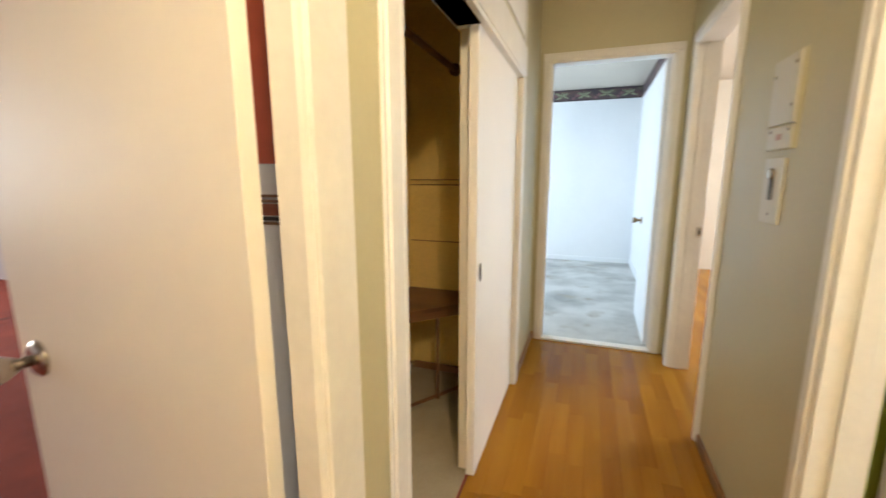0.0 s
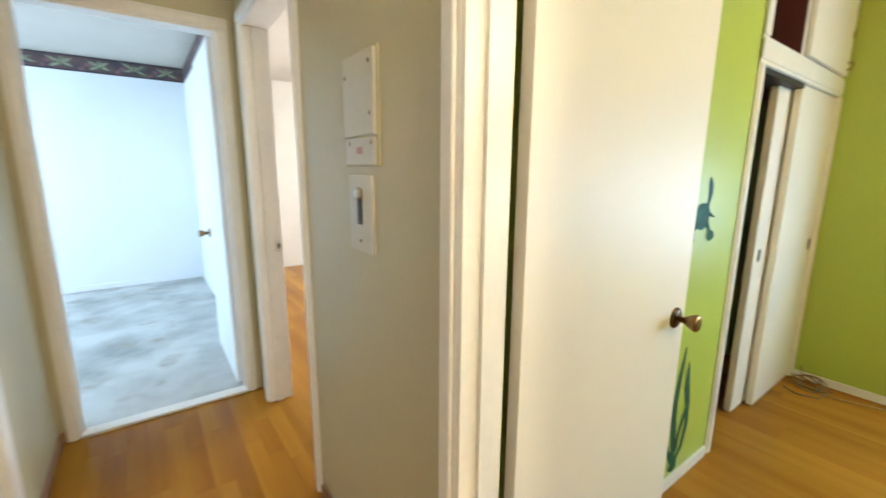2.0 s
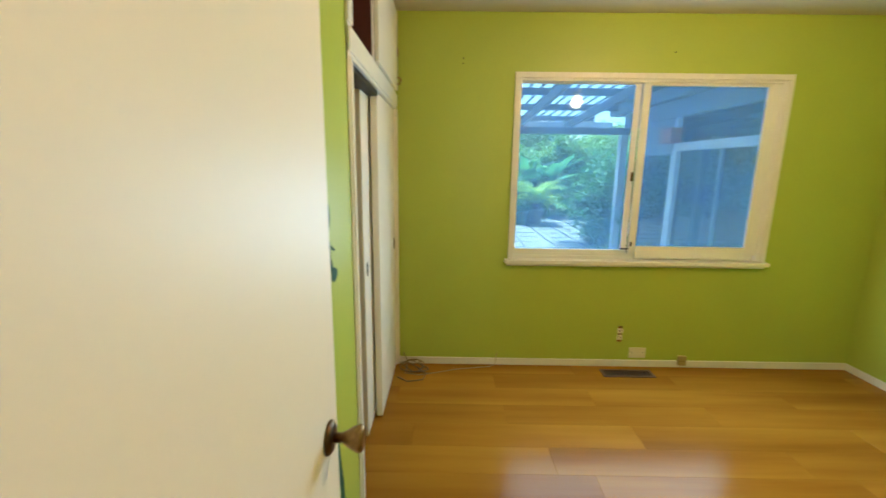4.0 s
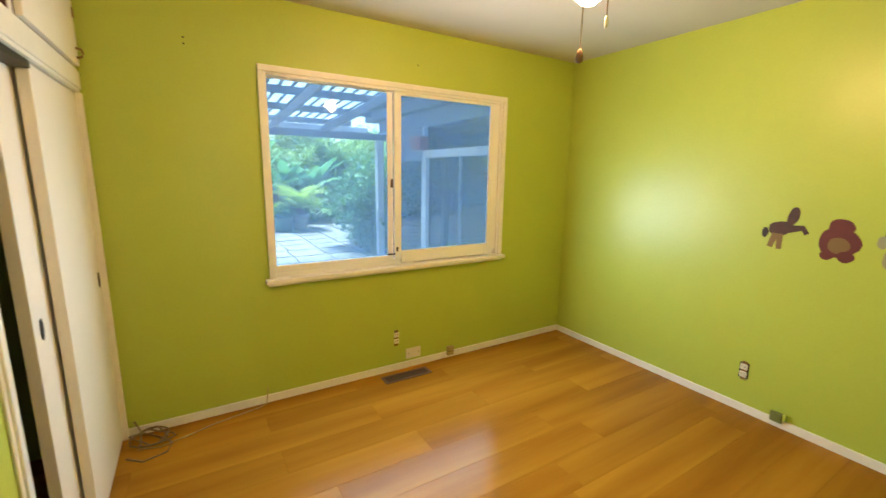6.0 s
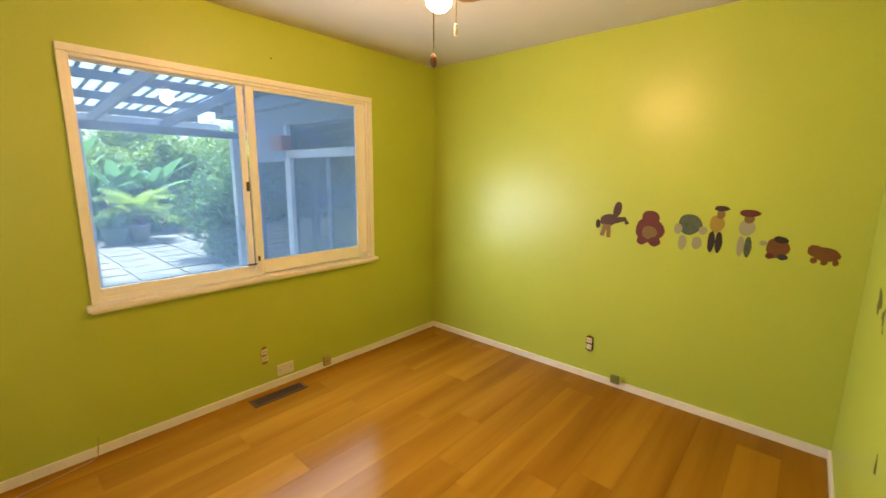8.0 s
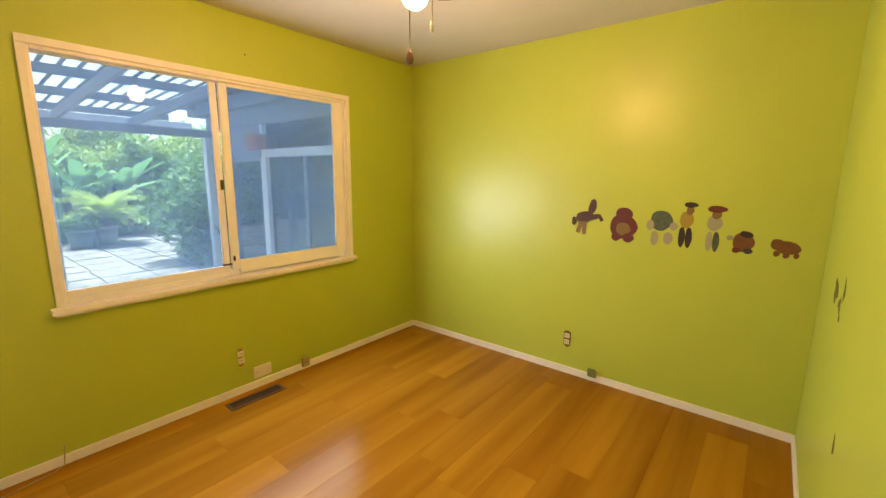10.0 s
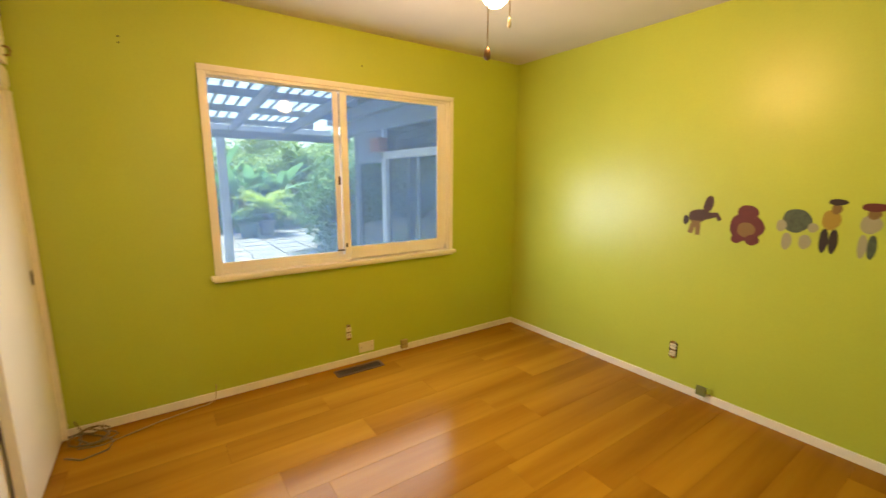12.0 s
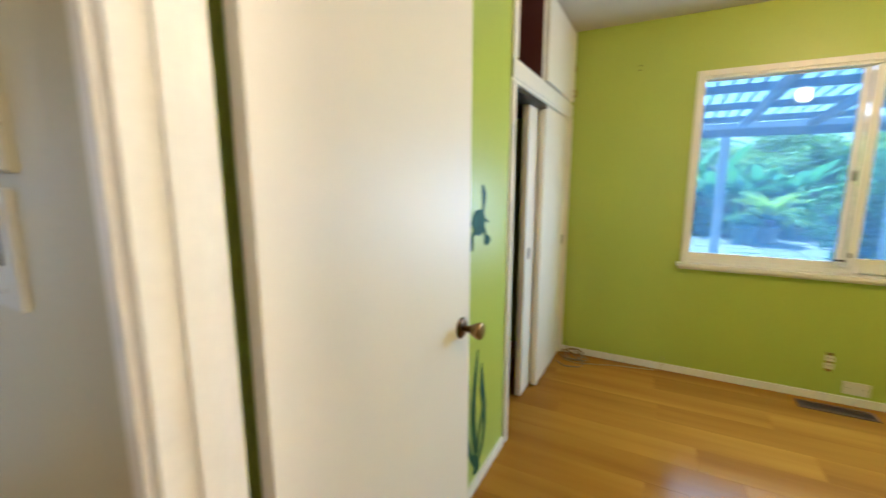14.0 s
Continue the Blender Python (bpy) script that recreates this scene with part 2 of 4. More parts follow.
def box(bm, a, b, mat=0):
    """An axis-aligned box between two corners; returns its faces."""
    (x0, y0, z0), (x1, y1, z1) = [min(p) for p in zip(a, b)], [max(p) for p in zip(a, b)]
    v = [bm.verts.new((x, y, z)) for x in (x0, x1) for y in (y0, y1) for z in (z0, z1)]
    faces = [bm.faces.new([v[i] for i in q]) for q in ((0, 1, 3, 2), (4, 6, 7, 5), (0, 4, 5, 1), (2, 3, 7, 6), (0, 2, 6, 4), (1, 5, 7, 3))]
    for f in faces:
        f.material_index = mat
    return faces


def boxes(*pairs):
    bm = bmesh.new()
    for a, b in pairs:
        box(bm, a, b)
    return bm


def soft_box(a, b, r=0.004, seg=2):
    bm = boxes((a, b))
    bmesh.ops.bevel(bm, geom=bm.edges[:], offset=r, segments=seg, profile=0.7, affect="EDGES")
    return bm


def lathe(profile, n=20, axis="Z"):
    """A body of revolution from (radius, height) pairs."""
    bm = bmesh.new()
    rings = []
    for r, h in profile:
        ring = []
        for k in range(n):
            c, s = r * math.cos(2 * math.pi * k / n), r * math.sin(2 * math.pi * k / n)
            ring.append(bm.verts.new({"Z": (c, s, h), "Y": (c, h, s), "X": (h, c, s)}[axis]))
        rings.append(ring)
    for p, q in zip(rings, rings[1:]):
        for k in range(n):
            bm.faces.new((p[k], p[(k + 1) % n], q[(k + 1) % n], q[k]))
    bm.faces.new(rings[0][::-1])
    bm.faces.new(rings[-1])
    bmesh.ops.recalc_face_normals(bm, faces=bm.faces[:])
    for f in bm.faces:
        f.smooth = len(f.verts) == 4
    return bm


def tube(points, r, n=6):
    """A round rod or cable through points."""
    bm = bmesh.new()
    pts = [Vector(p) for p in points]
    rings = []
    for i, p in enumerate(pts):
        d = (pts[min(i + 1, len(pts) - 1)] - pts[max(i - 1, 0)]).normalized()
        u = d.orthogonal().normalized()
        w = d.cross(u)
        rr = r[i] if isinstance(r, (list, tuple)) else r
        rings.append((p, u, w, rr))
    prev, rows = None, []
    for p, u, w, rr in rings:
        if prev is not None:
            u = (prev - (u.cross(w)) * prev.dot(u.cross(w))).normalized()
            w = u.cross(w).cross(u) if False else (rings[0][0] * 0 + w)
        rows.append([bm.verts.new(p + rr * (math.cos(2 * math.pi * k / n) * u + math.sin(2 * math.pi * k / n) * w)) for k in range(n)])
    for a, b in zip(rows, rows[1:]):
        for k in range(n):
            bm.faces.new((a[k], a[(k + 1) % n], b[(k + 1) % n], b[k])).smooth = True
    bm.faces.new(rows[0][::-1])
    bm.faces.new(rows[-1])
    return bm


def prism(outline, axis, lo, hi):
    """A flat outline of (u, v) pairs, thickened along an axis."""
    bm = bmesh.new()

    def put(u, v, w):
        return {"X": (w, u, v), "Y": (u, w, v), "Z": (u, v, w)}[axis]
    a = [bm.verts.new(put(u, v, lo)) for u, v in outline]
    b = [bm.verts.new(put(u, v, hi)) for u, v in outline]
    bm.faces.new(a)
    bm.faces.new(b)
    n = len(outline)
    for i in range(n):
        bm.faces.new((a[i], a[(i + 1) % n], b[(i + 1) % n], b[i]))
    bmesh.ops.recalc_face_normals(bm, faces=bm.faces[:])
    return bm


def mesh_of(name, bm, *mats):
    me = bpy.data.meshes.new(name)
    bm.to_mesh(me)
    bm.free()
    for m in mats:
        me.materials.append(m)
    return me


def thing(name, at, label, category, group="", kind=""):
    """An Empty at a thing's base."""
    ob = new(name)
    ob.location = at
    ob.empty_display_size = 0.1
    return tagged(ob, label, category, group, kind)


def whole(name, bm, material, at=(0, 0, 0), label="", category="", group="", kind=""):
    """A top-level thing that is one mesh."""
    mats = material if isinstance(material, (list, tuple)) else (material,)
    ob = new(name, mesh_of(name, bm, *mats))
    ob.location = at
    return tagged(ob, label, category, group, kind)


def part(name, bm, material, parent, label="", at=(0, 0, 0)):
    """One mesh object under a thing or a part."""
    mats = material if isinstance(material, (list, tuple)) else (material,)
    ob = new(name, mesh_of(name, bm, *mats))
    ob.parent = parent
    ob.location = at
    return tagged(ob, label)


def wall(name, axis, lo, hi, start, end, holes, mats, label, top=2.44):
    """A wall with thickness lo..hi on its axis, from start to end along the other, with holes (from, to, bottom, top).
    mats: the paint on the low side, the high side."""
    bm = bmesh.new()
    us = sorted({start, end, *(min(max(v, start), end) for h in holes for v in h[:2])})
    zs = sorted({0.0, top, *(v for h in holes for v in h[2:])})

    def solid(i, k):
        if not (0 <= i < len(us) - 1 and 0 <= k < len(zs) - 1):
            return False
        u, z = (us[i] + us[i + 1]) / 2, (zs[k] + zs[k + 1]) / 2
        return not any(h[0] < u < h[1] and h[2] < z < h[3] for h in holes)
    made = {}

    def corner(d, i, k):
        if (d, i, k) not in made:
            w = hi if d else lo
            made[d, i, k] = bm.verts.new((w, us[i], zs[k]) if axis == "x" else (us[i], w, zs[k]))
        return made[d, i, k]

    def face(ids, mat):
        bm.faces.new([corner(*q) for q in ids]).material_index = mat
    for i in range(len(us) - 1):
        for k in range(len(zs) - 1):
            if not solid(i, k):
                continue
            for d in (0, 1):
                face([(d, i, k), (d, i + 1, k), (d, i + 1, k + 1), (d, i, k + 1)], d)
            for other, a, c in (((i - 1, k), (i, k), (i, k + 1)), ((i + 1, k), (i + 1, k), (i + 1, k + 1)), ((i, k - 1), (i, k), (i + 1, k)), ((i, k + 1), (i, k + 1), (i + 1, k + 1))):
                if not solid(*other):
                    face([(0, *a), (0, *c), (1, *c), (1, *a)], 0)
    bmesh.ops.recalc_face_normals(bm, faces=bm.faces[:])
    return whole(name, bm, mats, label=label, category="wall", kind="structure")


def casing(name, axis, face, out, u0, u1, z1, width=0.06, proud=0.016, z0=0.0, material=None, label="white painted door casing", legs=(True, True), head=None):
    """Mitred trim round an opening on a wall's face; out is +1 or -1, the way the face looks."""
    head = width if head is None else head
    t = thing(name, (0, 0, 0), label, "trim", kind="structure")

    def strip(part_name, a0, a1, b0, b1):
        f0, f1 = sorted((face, face + out * proud))
        g0, g1 = sorted((face, face + out * proud * 0.55))
        bm = bmesh.new()
        e = 0.014
        for lo2, hi2, p0, p1, q0, q1 in ((f0, f1, a0 + e, a1 - e, b0, b1), (g0, g1, a0, a1, b0, b1)) if part_name == "casing_leg" else ((f0, f1, a0, a1, b0 + e, b1 - e), (g0, g1, a0, a1, b0, b1)):
            if axis == "x":
                box(bm, (lo2, p0, q0), (hi2, p1, q1))
            else:
                box(bm, (p0, lo2, q0), (p1, hi2, q1))
        bmesh.ops.bevel(bm, geom=bm.edges[:], offset=0.0022, segments=1, affect="EDGES")
        part(part_name, bm, material or M_TRIM, t)
    if legs[0]:
        strip("casing_leg", u0 - width, u0, z0, z1)
    if legs[1]:
        strip("casing_leg", u1, u1 + width, z0, z1)
    strip("casing_head", u0 - width * legs[0], u1 + width * legs[1], z1 + 0.001, z1 + head)
    return t


def jamb(name, axis, lo, hi, u0, u1, z1, stop=None, material=None, label="white painted door jamb", strike=None):
    """The lining of a door opening, with stops."""
    t = thing(name, (0, 0, 0), label, "door jamb", kind="structure")
    th = 0.018
    for side, a, b in (("jamb_leg", u0, u0 + th), ("jamb_leg", u1 - th, u1), ("jamb_head", u0 + th, u1 - th)):
        z0, z9 = (0, z1) if side == "jamb_leg" else (z1 - th, z1)
        pa, pb = ((lo, a, z0), (hi, b, z9)) if axis == "x" else ((a, lo, z0), (b, hi, z9))
        part(side, soft_box(pa, pb, 0.0015, 1), material or M_TRIM, t)
    if stop:
        for a, b in ((u0 + th, u0 + th + 0.011), (u1 - th - 0.011, u1 - th)):
            pa, pb = ((stop[0], a, 0), (stop[1], b, z1 - th)) if axis == "x" else ((a, stop[0], 0), (b, stop[1], z1 - th))
            part("stop", soft_box(pa, pb, 0.0015, 1), material or M_TRIM, t)
    return t


# ---- large structure ----
DOOR_N = (-0.256, 0.546, 0.0, 2.045)
GREEN_N, GREEN_S, GREEN_E, GREEN_W = 1.263, -1.98, 3.52, 0.69
wall("wall_hall_east_1", "x", 0.615, 0.69, -1.6, 1.34, [(0.385, 1.195, 0, 2.06)], (M_HALL, M_GREEN), "hall wall, beige on one side and lime green on the other")
wall("wall_hall_east_2", "x", 0.615, 0.69, 1.34, 3.14, [(2.13, 2.945, 0, 2.04)], (M_HALL, M_TANWALL), "beige hall wall beside the back room")
wall("wall_green_west", "x", 0.615, 0.69, -2.1, -1.6, [], (M_TANWALL, M_GREEN), "lime green painted wall")
wall("wall_green_south", "y", -2.1, -1.98, 0.6905, 3.52, [], (M_STUCCO, M_GREEN), "lime green wall with peeling cartoon stickers")
wall("wall_green_east", "x", 3.52, 3.66, -2.1, 2.02, [(-1.235, 0.472, 0.775, 1.985)], (M_GREEN, M_STUCCO), "lime green window wall, stuccoed outside")
wall("wall_green_north", "y", 1.263, 1.34, 0.69, 2.20, [], (M_GREEN, M_TANWALL), "short lime green wall beside the closet")
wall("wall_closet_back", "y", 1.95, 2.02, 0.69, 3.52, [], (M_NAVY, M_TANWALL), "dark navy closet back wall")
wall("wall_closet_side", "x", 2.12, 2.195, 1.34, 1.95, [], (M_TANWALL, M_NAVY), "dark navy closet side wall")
wall("wall_hall_west_1", "x", -0.365, -0.32, -1.7, 0.66, [(-0.345, 0.493, 0, 2.05)], (M_WAINSCOT, M_HALL), "beige hall wall with living room doorway")
wall("wall_hall_west_2", "x", -0.42, -0.32, 0.66, 3.14, [(0.79, 2.37, 0, 1.80)], (M_WAINSCOT, M_HALL), "beige hall wall with closet opening")
wall("wall_hall_north", "y", 3.14, 3.24, -0.42, 0.69, [DOOR_N], (M_HALL, M_BEDWALL), "beige hall end wall with bedroom doorway")
wall("wall_hall_south", "y", -1.7, -1.6, -0.365, 0.615, [], (M_HALL, M_HALL), "beige hall end wall")
wall("wall_hall_closet_back", "x", -1.08, -1.00, 0.66, 2.44, [], (M_WAINSCOT, M_CLOSET), "ochre closet back wall")
wall("wall_hall_closet_north", "y", 2.372, 2.44, -1.00, -0.42, [], (M_CLOSET, M_CLOSET), "ochre closet end wall")
wall("wall_hall_closet_south", "y", 0.672, 0.74, -1.00, -0.42, [], (M_CLOSET, M_CLOSET), "ochre closet end wall")
wall("wall_bedroom_east", "x", 0.66, 0.735, 3.24, 6.42, [], (M_BEDWALL, M_TANWALL), "white bedroom wall")
wall("wall_bedroom_north", "y", 6.34, 6.42, -2.8, 0.66, [], (M_BEDWALL, M_STUCCO), "white bedroom wall with floral border")
wall("wall_bedroom_west", "x", -2.9, -2.8, 2.95, 6.42, [(4.05, 5.75, 0.8, 2.1)], (M_STUCCO, M_BEDWALL), "white bedroom window wall")
wall("wall_bedroom_south", "y", 3.15, 3.24, -2.8, -0.42, [], (M_RED, M_BEDWALL), "white bedroom wall")
wall("wall_back_room_north", "y", 6.34, 6.42, 0.735, 3.52, [], (M_TANWALL, M_STUCCO), "tan back room wall")
wall("wall_back_room_east", "x", 3.52, 3.62, 2.02, 6.42, [(3.45, 4.95, 0.9, 2.1)], (M_TANWALL, M_STUCCO), "tan back room window wall")
wall("wall_living_south", "y", -2.1, -2.0, -7.1, -0.365, [], (M_STUCCO, M_WAINSCOT), "pale living room wall")
# unseen opening, added with its lamp to light the gap behind the door
wall("wall_living_west", "x", -7.1, -7.0, -2.0, 2.95, [(-0.55, 1.55, 0.8, 2.2)], (M_STUCCO, M_WAINSCOT), "pale living room wall with an unseen light opening")
wall("wall_living_east", "x", -0.45, -0.365, -2.0, -1.7, [], (M_WAINSCOT, M_HALL), "pale living room wall")

# living room: red over a pale dado, with a striped paper border between
bm = bmesh.new()
box(bm, (-1.08, 0.658, 0), (-0.4205, 0.6715, 1.288), 0)
box(bm, (-1.08, 0.658, 1.288), (-0.4205, 0.6715, 2.44), 1)
dado_wall = whole("wall_living_dado", bm, (M_WAINSCOT, M_RED), label="living room wall, brick red over pale grey dado", category="wall", kind="structure")
for z0, z1, mat in ((1.170, 1.1755, M_STRIPE), (1.1785, 1.186, M_DARK), (1.1885, 1.211, M_TERRASTRIPE), (1.2135, 1.2195, M_STRIPE), (1.224, 1.2295, M_STRIPE)):
    part("border_stripe", boxes(((-1.08, 0.655, z0), (-0.425, 0.6575, z1))), mat, dado_wall, "brown striped paper border")
wall("wall_living_north", "y", 2.85, 2.95, -7.0, -0.42, [], (M_WAINSCOT, M_BEDWALL), "pale grey living room wall")

# floors under the boards and the carpets
whole("floor_base", boxes(((-7.1, -2.1, -0.12), (3.66, 6.42, -0.012))), M_SUBFLOOR, label="dark subfloor under boards and carpets", category="floor", kind="structure")
whole("floor_bedroom_carpet", boxes(((-2.8, 3.20, -0.011), (0.66, 6.34, 0.012))), M_CARPET, label="pale grey stained bedroom carpet", category="carpet", kind="structure")
whole("floor_living_carpet", boxes(((-7.0, -2.0, -0.011), (-0.37, 2.85, 0.006))), M_REDCARPET, label="dark red speckled carpet", category="carpet", kind="structure")
whole("floor_hall_closet", boxes(((-1.00, 0.74, 0.0062), (-0.375, 2.372, 0.010))), M_CLOSETCARPET, label="grey worn carpet in the closet", category="carpet", kind="structure")
whole("ceiling", boxes(((-7.1, -2.1, 2.44), (3.66, 6.42, 2.56))), M_CEIL, label="off-white textured ceiling", category="ceiling", kind="structure")
whole("ceiling_green_room", boxes(((0.688, -1.982, 2.352), (3.522, 1.265, 2.4385))), M_CEIL, label="off-white textured ceiling of the green room", category="ceiling", kind="structure")
whole("roof", boxes(((-7.4, -2.5, 2.57), (3.92, 6.8, 2.70))), M_ROOF, label="dark flat roof with shallow eaves", category="roof", kind="structure")

# skirting
skirts = (
    ("x", 3.507, 3.5195, -1.967, 1.262), ("y", -1.9795, -1.967, 0.703, 3.519), ("x", 0.6905, 0.703, -1.979, 0.33),
    ("y", 1.250, 1.2625, 0.80, 2.172),
)
for axis, lo, hi, a, b in skirts:
    pa, pb = ((lo, a, 0.0), (hi, b, 0.049)) if axis == "x" else ((a, lo, 0.0), (b, hi, 0.049))
    whole("baseboard", soft_box(pa, pb, 0.003, 2), M_TRIM, label="cream painted wooden baseboard", category="baseboard", kind="structure")
hall_skirts = (("x", 0.603, 0.6145, 1.272, 2.075), ("x", -0.3195, -0.308, 2.44, 3.12), ("y", 3.128, 3.1395, -0.3195, -0.294))
for axis, lo, hi, a, b in hall_skirts:
    pa, pb = ((lo, a, 0.0), (hi, b, 0.055)) if axis == "x" else ((a, lo, 0.0), (b, hi, 0.055))
    whole("baseboard", soft_box(pa, pb, 0.003, 1), M_FANBLADE, label="honey-brown wooden baseboard", category="baseboard", kind="structure")
for axis, lo, hi, a, b in (("y", 6.327, 6.3395, -2.79, 0.645), ("x", 0.6475, 0.6595, 3.26, 6.339)):
    pa, pb = ((lo, a, 0.012), (hi, b, 0.075)) if axis == "x" else ((a, lo, 0.012), (b, hi, 0.075))
    whole("baseboard", soft_box(pa, pb, 0.003, 1), M_BEDWALL, label="white painted baseboard", category="baseboard", kind="structure")

# bedroom paper border
border_north = whole("wallpaper_border", boxes(((-2.79, 6.334, 2.285), (0.655, 6.3395, 2.438))), M_BORDER, label="dark floral paper border under the ceiling", category="wallpaper border", kind="structure")
whole("wallpaper_border", boxes(((0.6545, 3.25, 2.285), (0.6595, 6.333, 2.438))), M_BORDER, label="dark floral paper border under the ceiling", category="wallpaper border", kind="structure")


def petal(cx, cz, length, width, turn, n=10):
    """A pointed leaf outline in the plane of a wall."""
    c, w = math.cos(radians(turn)), math.sin(radians(turn))
    pts = [(length * k / n, width * math.sin(math.pi * k / n)) for k in range(n + 1)] + [(length * k / n, -width * math.sin(math.pi * k / n)) for k in range(n - 1, 0, -1)]
    return [(cx + c * u - w * v, cz + w * u + c * v) for u, v in pts]


M_SPRAY = plain("border_pale_green_leaf", (0.27, 0.31, 0.19), 0.6, vary=0.3, scale=20)
M_BLOOM = plain("border_dusty_mauve_flower", (0.20, 0.10, 0.11), 0.6, vary=0.3, scale=20)
M_STEMBAND = plain("border_dark_edge", (0.035, 0.022, 0.026), 0.6, vary=0.2)
for z0, z1 in ((2.286, 2.298), (2.424, 2.436)):
    part("edge_band", boxes(((-2.78, 6.3325, z0), (0.645, 6.3338, z1))), M_STEMBAND, border_north)
rnd = random.Random(21)
for k in range(11):
    x0 = 0.50 - 0.29 * k
    for dx, dz, ln, wd, turn, mat in ((0, 0, 0.11, 0.014, 150, M_SPRAY), (0, 0, 0.10, 0.013, 200, M_SPRAY), (0, 0, 0.09, 0.013, 30, M_SPRAY), (0.01, 0, 0.085, 0.012, -22, M_SPRAY), (0, 0.005, 0.055, 0.012, 92, M_SPRAY), (-0.13, 0.0, 0.06, 0.020, 10, M_BLOOM), (-0.13, -0.01, 0.05, 0.018, 250, M_BLOOM)):
        shape = petal(x0 + dx, 2.355 + dz, ln * rnd.uniform(0.85, 1.15), wd, turn + rnd.uniform(-8, 8))
        part("leaf_motif" if mat is M_SPRAY else "flower_motif", prism(shape, "Y", 6.3318, 6.3332), mat, border_north)
whole("threshold", soft_box((-0.2375, 3.125, 0.0), (0.5275, 3.20, 0.016), 0.005, 2), M_TRIM, label="pale worn carpet edge strip", category="threshold", kind="structure")

# door linings and casings
jamb("jamb_green_room", "x", 0.606, 0.728, 0.385, 1.195, 2.06, stop=(0.652, 0.69))
casing("casing_green_room", "x", 0.615, -1, 0.395, 1.188, 2.05, 0.062, 0.018)
casing("casing_green_room_inside", "x", 0.69, 1, 0.395, 1.188, 2.05, 0.058, 0.014, legs=(True, False))
jamb("jamb_bedroom", "y", 3.132, 3.248, *DOOR_N[:2], 2.045, stop=(3.165, 3.20))
casing("casing_bedroom", "y", 3.14, -1, -0.240, 0.530, 2.029, 0.052, 0.018, head=0.066, legs=(True, True))
jamb_back = jamb("jamb_back_room", "x", 0.606, 0.735, 2.13, 2.945, 2.04, stop=(0.65, 0.685))
casing("casing_back_room", "x", 0.615, -1, 2.14, 2.935, 2.032, 0.055, 0.018, head=0.07)
jamb("jamb_living_room", "x", -0.356, -0.311, -0.345, 0.493, 2.05)
casing("casing_living_room", "x", -0.32, 1, -0.335, 0.478, 2.042, 0.124, 0.018, head=0.07)
jamb("jamb_hall_closet", "x", -0.425, -0.308, 0.79, 2.37, 1.80)
casing("casing_hall_closet", "x", -0.32, 1, 0.80, 2.36, 1.79, 0.083, 0.014, head=0.175, material=M_TRIM, label="white painted closet casing")
strike = part("strike_plate", soft_box((0.70, 2.922, 0.885), (0.728, 2.9275, 0.945), 0.001, 1), M_NICKEL, jamb_back, "worn steel strike plate")
part("latch_hole", soft_box((0.708, 2.9200, 0.902), (0.720, 2.9222, 0.928), 0.0008, 1), M_DARK, strike)

# ---- window of the green room ----
win = thing("window_1", (3.52, -0.38, 0.746), "white framed sliding window with two panes and wooden sill", "window", kind="structure")


def win_part(name, a, b, mat=M_VINYL, r=0.003, parent=None, label=""):
    o = Vector((3.52, -0.38, 0.746))
    return part(name, soft_box(Vector(a) - o, Vector(b) - o, r, 2), mat, parent or win, label)


win_part("casing_head", (3.502, -1.262, 1.968), (3.5195, 0.497, 2.002), M_TRIM)
win_part("casing_leg", (3.502, 0.466, 0.79), (3.5195, 0.497, 1.967), M_TRIM)
win_part("casing_leg", (3.502, -1.262, 0.79), (3.5195, -1.228, 1.967), M_TRIM)
win_part("window_sill", (3.468, -1.275, 0.762), (3.56, 0.520, 0.789), M_TRIM, 0.006)
win_part("apron", (3.497, -1.262, 0.744), (3.5195, 0.505, 0.761), M_TRIM)
# lining of the reveal
win_part("lining", (3.5205, 0.452, 0.79), (3.583, 0.4715, 1.984))
win_part("lining", (3.5205, -1.2345, 0.79), (3.583, -1.215, 1.984))
win_part("lining", (3.5205, -1.214, 1.952), (3.583, 0.451, 1.984))
win_part("lining", (3.561, -1.214, 0.776), (3.583, 0.451, 0.83))
frame_r = win_part("fixed_sash", (3.535, -1.2135, 0.83), (3.556, -1.132, 1.951))
win_part("stile", (3.535, -0.382, 0.83), (3.556, -0.335, 1.951), parent=win)
win_part("rail", (3.535, -1.131, 0.80), (3.556, -0.383, 0.884))
win_part("rail", (3.535, -1.131, 1.932), (3.556, -0.383, 1.951))
win_part("sliding_stile", (3.567, -0.334, 0.83), (3.5835, -0.296, 1.951))
win_part("sliding_stile", (3.567, 0.4465, 0.83), (3.5835, 0.4505, 1.951))
win_part("sliding_rail", (3.562, -0.295, 0.79), (3.5835, 0.446, 0.852))
win_part("sliding_rail", (3.567, -0.295, 1.945), (3.5835, 0.446, 1.951))
win_part("track", (3.530, -0.334, 0.79), (3.5345, 0.45, 0.815))
p1 = win_part("pane", (3.578, -0.2955, 0.8525), (3.582, 0.446, 1.9445), M_GLASS, 0.0005, label="window glass with a blue glare veil")
p2 = win_part("pane", (3.549, -1.1315, 0.8845), (3.553, -0.3825, 1.9315), M_GLASS, 0.0005, label="window glass with a blue glare veil")
p1.visible_shadow = p2.visible_shadow = False
latch = win_part("latch", (3.5565, -0.330, 1.325), (3.5665, -0.314, 1.385), M_BRONZE, 0.003, label="small grey metal sash latch")
win_part("stop_pin", (3.522, -0.33, 0.862), (3.534, -0.275, 0.872), M_DARK, 0.002, label="black metal stop pin")
